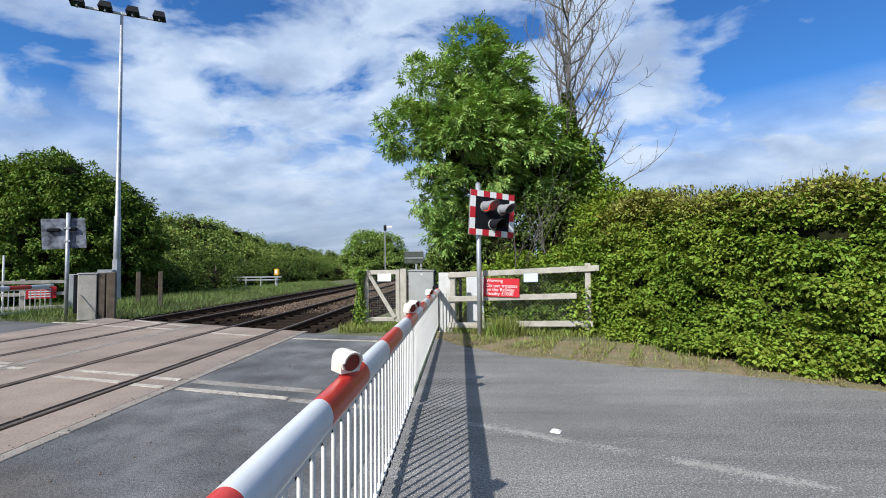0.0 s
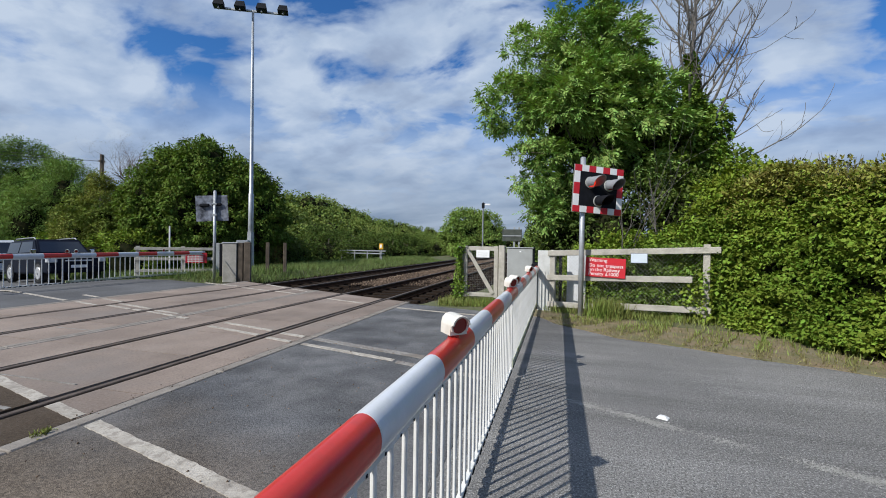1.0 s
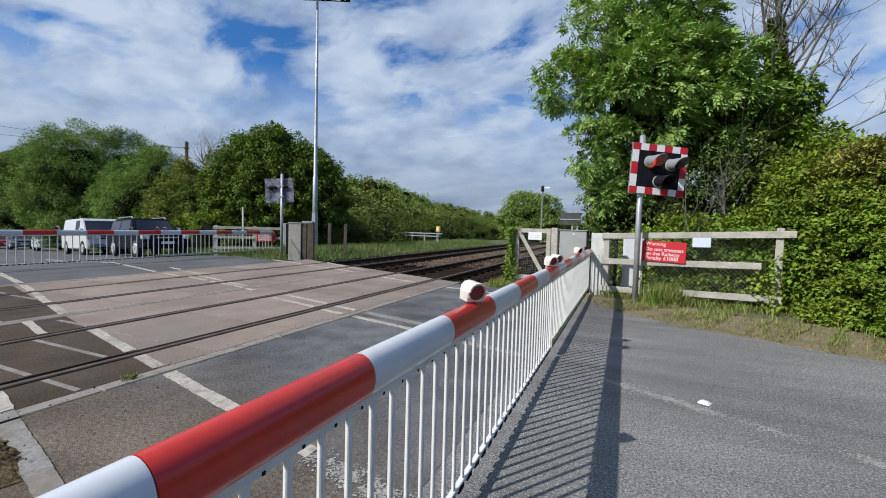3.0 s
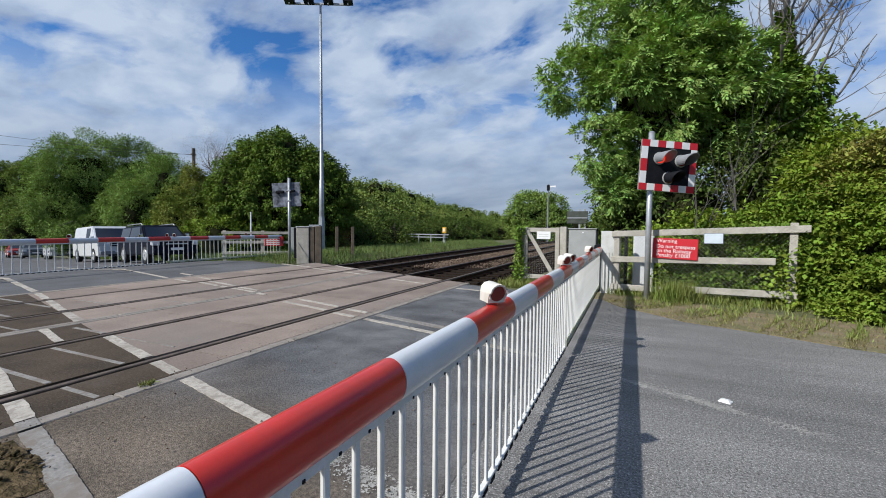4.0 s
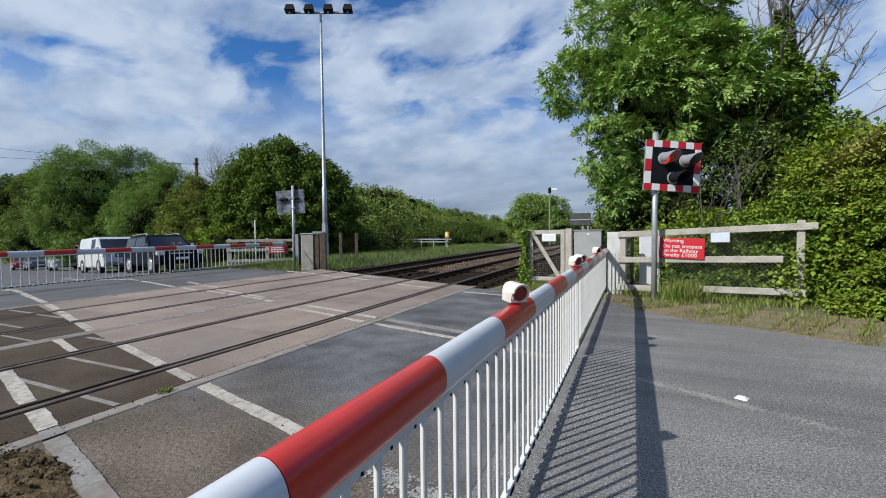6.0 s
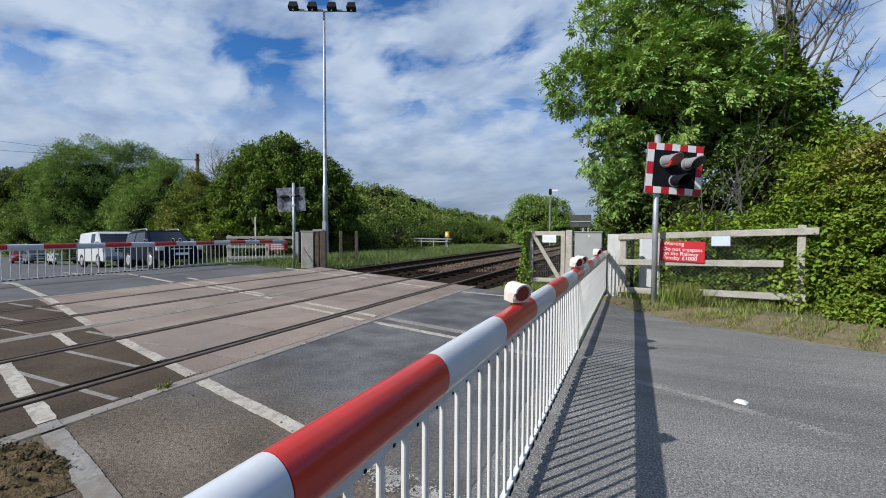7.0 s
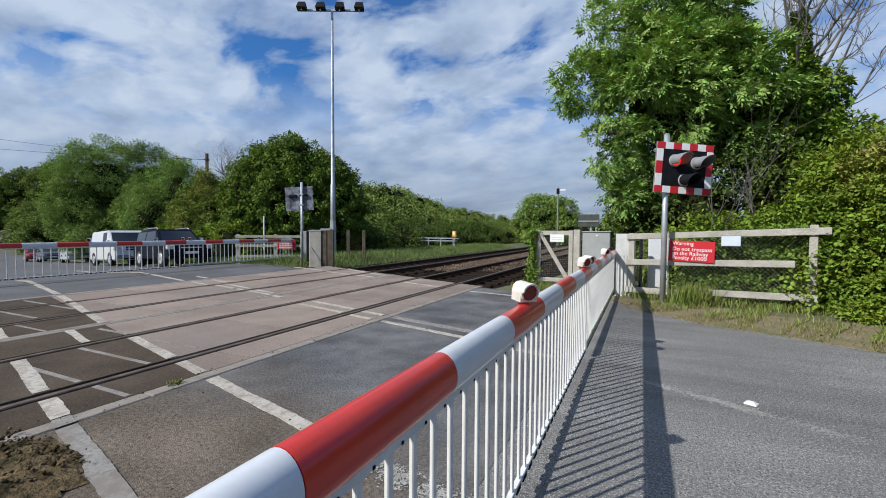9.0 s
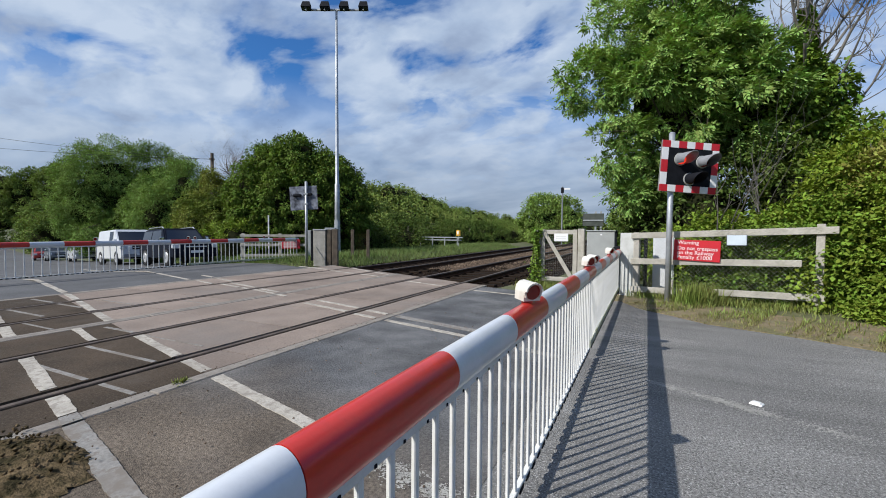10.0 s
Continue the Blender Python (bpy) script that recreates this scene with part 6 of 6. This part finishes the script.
bare_tree("dead_twigs", "bare twigs standing out of the hawthorn top", (-19.8, 19.4, 5.6), (0, 0, 1), 2.2, 0.025, 1, 82, 5, 0.35, base=0.3, category="twigs")
tree("willow", "feathery grey-green willow behind the waiting cars", (-38.5, 20.0, -1.6), [(-38.8, 19.4, 4.6, 3.0, 3.4, 3.9), (-37.6, 22.2, 4.7, 2.6, 2.6, 3.8), (-39.6, 17.9, 3.2, 1.9, 2.0, 3.4), (-36.3, 24.0, 3.6, 2.2, 2.2, 3.8), (-38, 20.6, 1.0, 3.0, 4.4, 2.4)],
     900, 210, 0.62, (0.20, 0.045), M_WILLOW, 83, 0.3, 26, 0.6, shell=0.6, core=0.55)
tree("willow", "bushy light green willow beside the olive shrub", (-30.5, 20.2, -1.2), [(-30.6, 20.2, 3.6, 2.1, 2.0, 3.0), (-29.3, 21.4, 2.2, 2.0, 1.9, 2.8), (-31.6, 18.8, 1.8, 1.8, 1.8, 2.8), (-33.8, 19.6, 2.2, 2.0, 1.7, 3.3)],
     560, 170, 0.50, (0.17, 0.045), M_WILLOW, 88, 0.2, 16, 0.6, shell=0.6, core=0.5)
tree("shrub", "olive brown shrub between willow and hawthorn", (-27.5, 20.5, -1.2), [(-25.6, 19.0, 2.4, 1.3, 1.3, 3.0), (-24.4, 20.0, 2.0, 1.6, 1.5, 3.0), (-24.6, 23.2, 2.4, 1.6, 1.8, 3.0), (-26.6, 18.2, 1.4, 1.2, 1.2, 2.4)],
     520, 150, 0.42, (0.13, 0.065), M_OLIVE, 84, 0.12, 14, 0.4, "shrub", core=0.3)
bare_tree("bare_bush", "leafless brown bush above the shrubs", (-25.3, 20.6, 3.0), (0.05, 0, 1), 3.9, 0.20, 4, 85, 16, 0.8, base=0.3, mat=M_TWIG, category="bush")
tree("woodland_edge", "dark trees at the edge of a wood behind the road", (-97, 38, -2.4), [(-99.8, 36.8, 6.0, 3.6, 3.6, 6.0), (-95.0, 39.4, 7.2, 3.4, 3.4, 6.6), (-103, 34.5, 5.0, 4.0, 4.0, 6.6), (-79, 31.2, 0.2, 4.6, 3.0, 3.2), (-86, 33.5, 1.5, 4.6, 3.0, 3.6)],
     520, 150, 0.9, (0.28, 0.17), M_LINESIDE, 86, 0.35, 16, 0.4, shell=0.7, core=0.72)
tree("hedgerow", "low green bushes along the road behind the cars", (-30, 18.0, -1.4), [(-33.5, 20.4, 0.0, 2.6, 1.6, 1.9), (-30.0, 18.6, -0.2, 2.4, 1.5, 1.8), (-24.2, 17.2, -0.2, 2.2, 1.4, 1.7), (-21.5, 17.6, 0.2, 1.8, 1.6, 1.9), (-37.5, 21.4, -0.3, 3, 1.6, 2.0)],
     420, 120, 0.42, (0.14, 0.09), M_HEDGE, 87, 0.08, 10, 0.4, "hedge", core=0.7)

# lineside bushes and the wooded hill
r = np.random.default_rng(91)
for k in range(15):
    t = k / 14
    x, y = -18.4 + 4.9 * t + r.normal(0, 0.45), 25.0 + 58 * t ** 1.2
    h = 1.55 + 0.35 * r.random() + 0.3 * t
    # The first eight take the darkened leaf, with shade in its colour.
    tree("bush", "dense green lineside bush beyond the tracks", (x, y, -0.9), [(x, y, 0.25, 2.4, 2.3, h), (x - 2.6, y + 1.8, 0.45, 2.6, 2.2, h + 0.35)], 150, 110, 0.48, (0.16, 0.09), M_SHADELEAF if k < 8 else M_LINESIDE, 100 + k, 0.1, 5, 0.4, "bush", core=0.55, group="lineside bushes")
tree("tree", "rounded green tree beside the distant track", (-10.1, 51.5, -0.5), [(-10.4, 51.4, 2.6, 2.9, 2.8, 3.1), (-7.9, 52.0, 2.4, 2.4, 2.6, 2.8)], 300, 130, 0.6, (0.22, 0.13), M_LIME, 120, 0.25, 12, 0.4, core=0.65)
tree("tree", "green tree behind the lineside board", (1.0, 27.5, -0.3), [(0.6, 27.5, 1.7, 1.6, 1.6, 2.1), (2.4, 27.0, 2.4, 2.0, 1.8, 2.6)], 300, 110, 0.42, (0.15, 0.09), M_LIME, 121, 0.2, 10, 0.4, core=0.65)
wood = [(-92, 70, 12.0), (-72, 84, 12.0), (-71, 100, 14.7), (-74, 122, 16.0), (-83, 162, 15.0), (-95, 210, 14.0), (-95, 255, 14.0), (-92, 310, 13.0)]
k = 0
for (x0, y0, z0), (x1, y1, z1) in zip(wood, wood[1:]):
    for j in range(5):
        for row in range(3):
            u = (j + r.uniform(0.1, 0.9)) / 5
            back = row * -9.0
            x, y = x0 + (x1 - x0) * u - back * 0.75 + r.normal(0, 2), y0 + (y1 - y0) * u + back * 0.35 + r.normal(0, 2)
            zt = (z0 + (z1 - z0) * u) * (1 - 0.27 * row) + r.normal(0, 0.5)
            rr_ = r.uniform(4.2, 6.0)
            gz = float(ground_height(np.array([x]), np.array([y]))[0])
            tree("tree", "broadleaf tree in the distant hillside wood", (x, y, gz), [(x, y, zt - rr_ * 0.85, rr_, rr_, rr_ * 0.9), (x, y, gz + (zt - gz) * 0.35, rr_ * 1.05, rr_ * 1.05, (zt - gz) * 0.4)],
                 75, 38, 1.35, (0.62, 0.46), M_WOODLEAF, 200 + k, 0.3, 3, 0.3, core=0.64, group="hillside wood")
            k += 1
r = np.random.default_rng(95)
n = 90
xx = r.uniform(-400, 300, n)
tree("far_wood", "low band of far woodland on the horizon", (-60, 520, -0.5), [(x, 520 + 0.2 * x + r.normal(0, 15), 2.5, 16, 10, 6.5 + r.random() * 2) for x in xx], 900, 22, 4.0, (3.0, 2.0), M_WOODLEAF, 96, 0, 0, 0.2, "woodland", core=0.9)

# unseen tree belt behind the view, added to darken reflections and cut sky fill
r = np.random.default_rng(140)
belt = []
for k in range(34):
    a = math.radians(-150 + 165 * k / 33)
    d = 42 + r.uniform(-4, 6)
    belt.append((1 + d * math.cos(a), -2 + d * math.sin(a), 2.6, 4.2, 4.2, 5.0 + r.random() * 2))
tree("tree_belt", "unseen broadleaf belt added to cut sky fill and darken reflections", (30, -20, -0.1), belt, 700, 30, 1.6, (0.9, 0.6), M_WOODLEAF, 141, 0, 0, 0.3, "woodland", core=0.85)
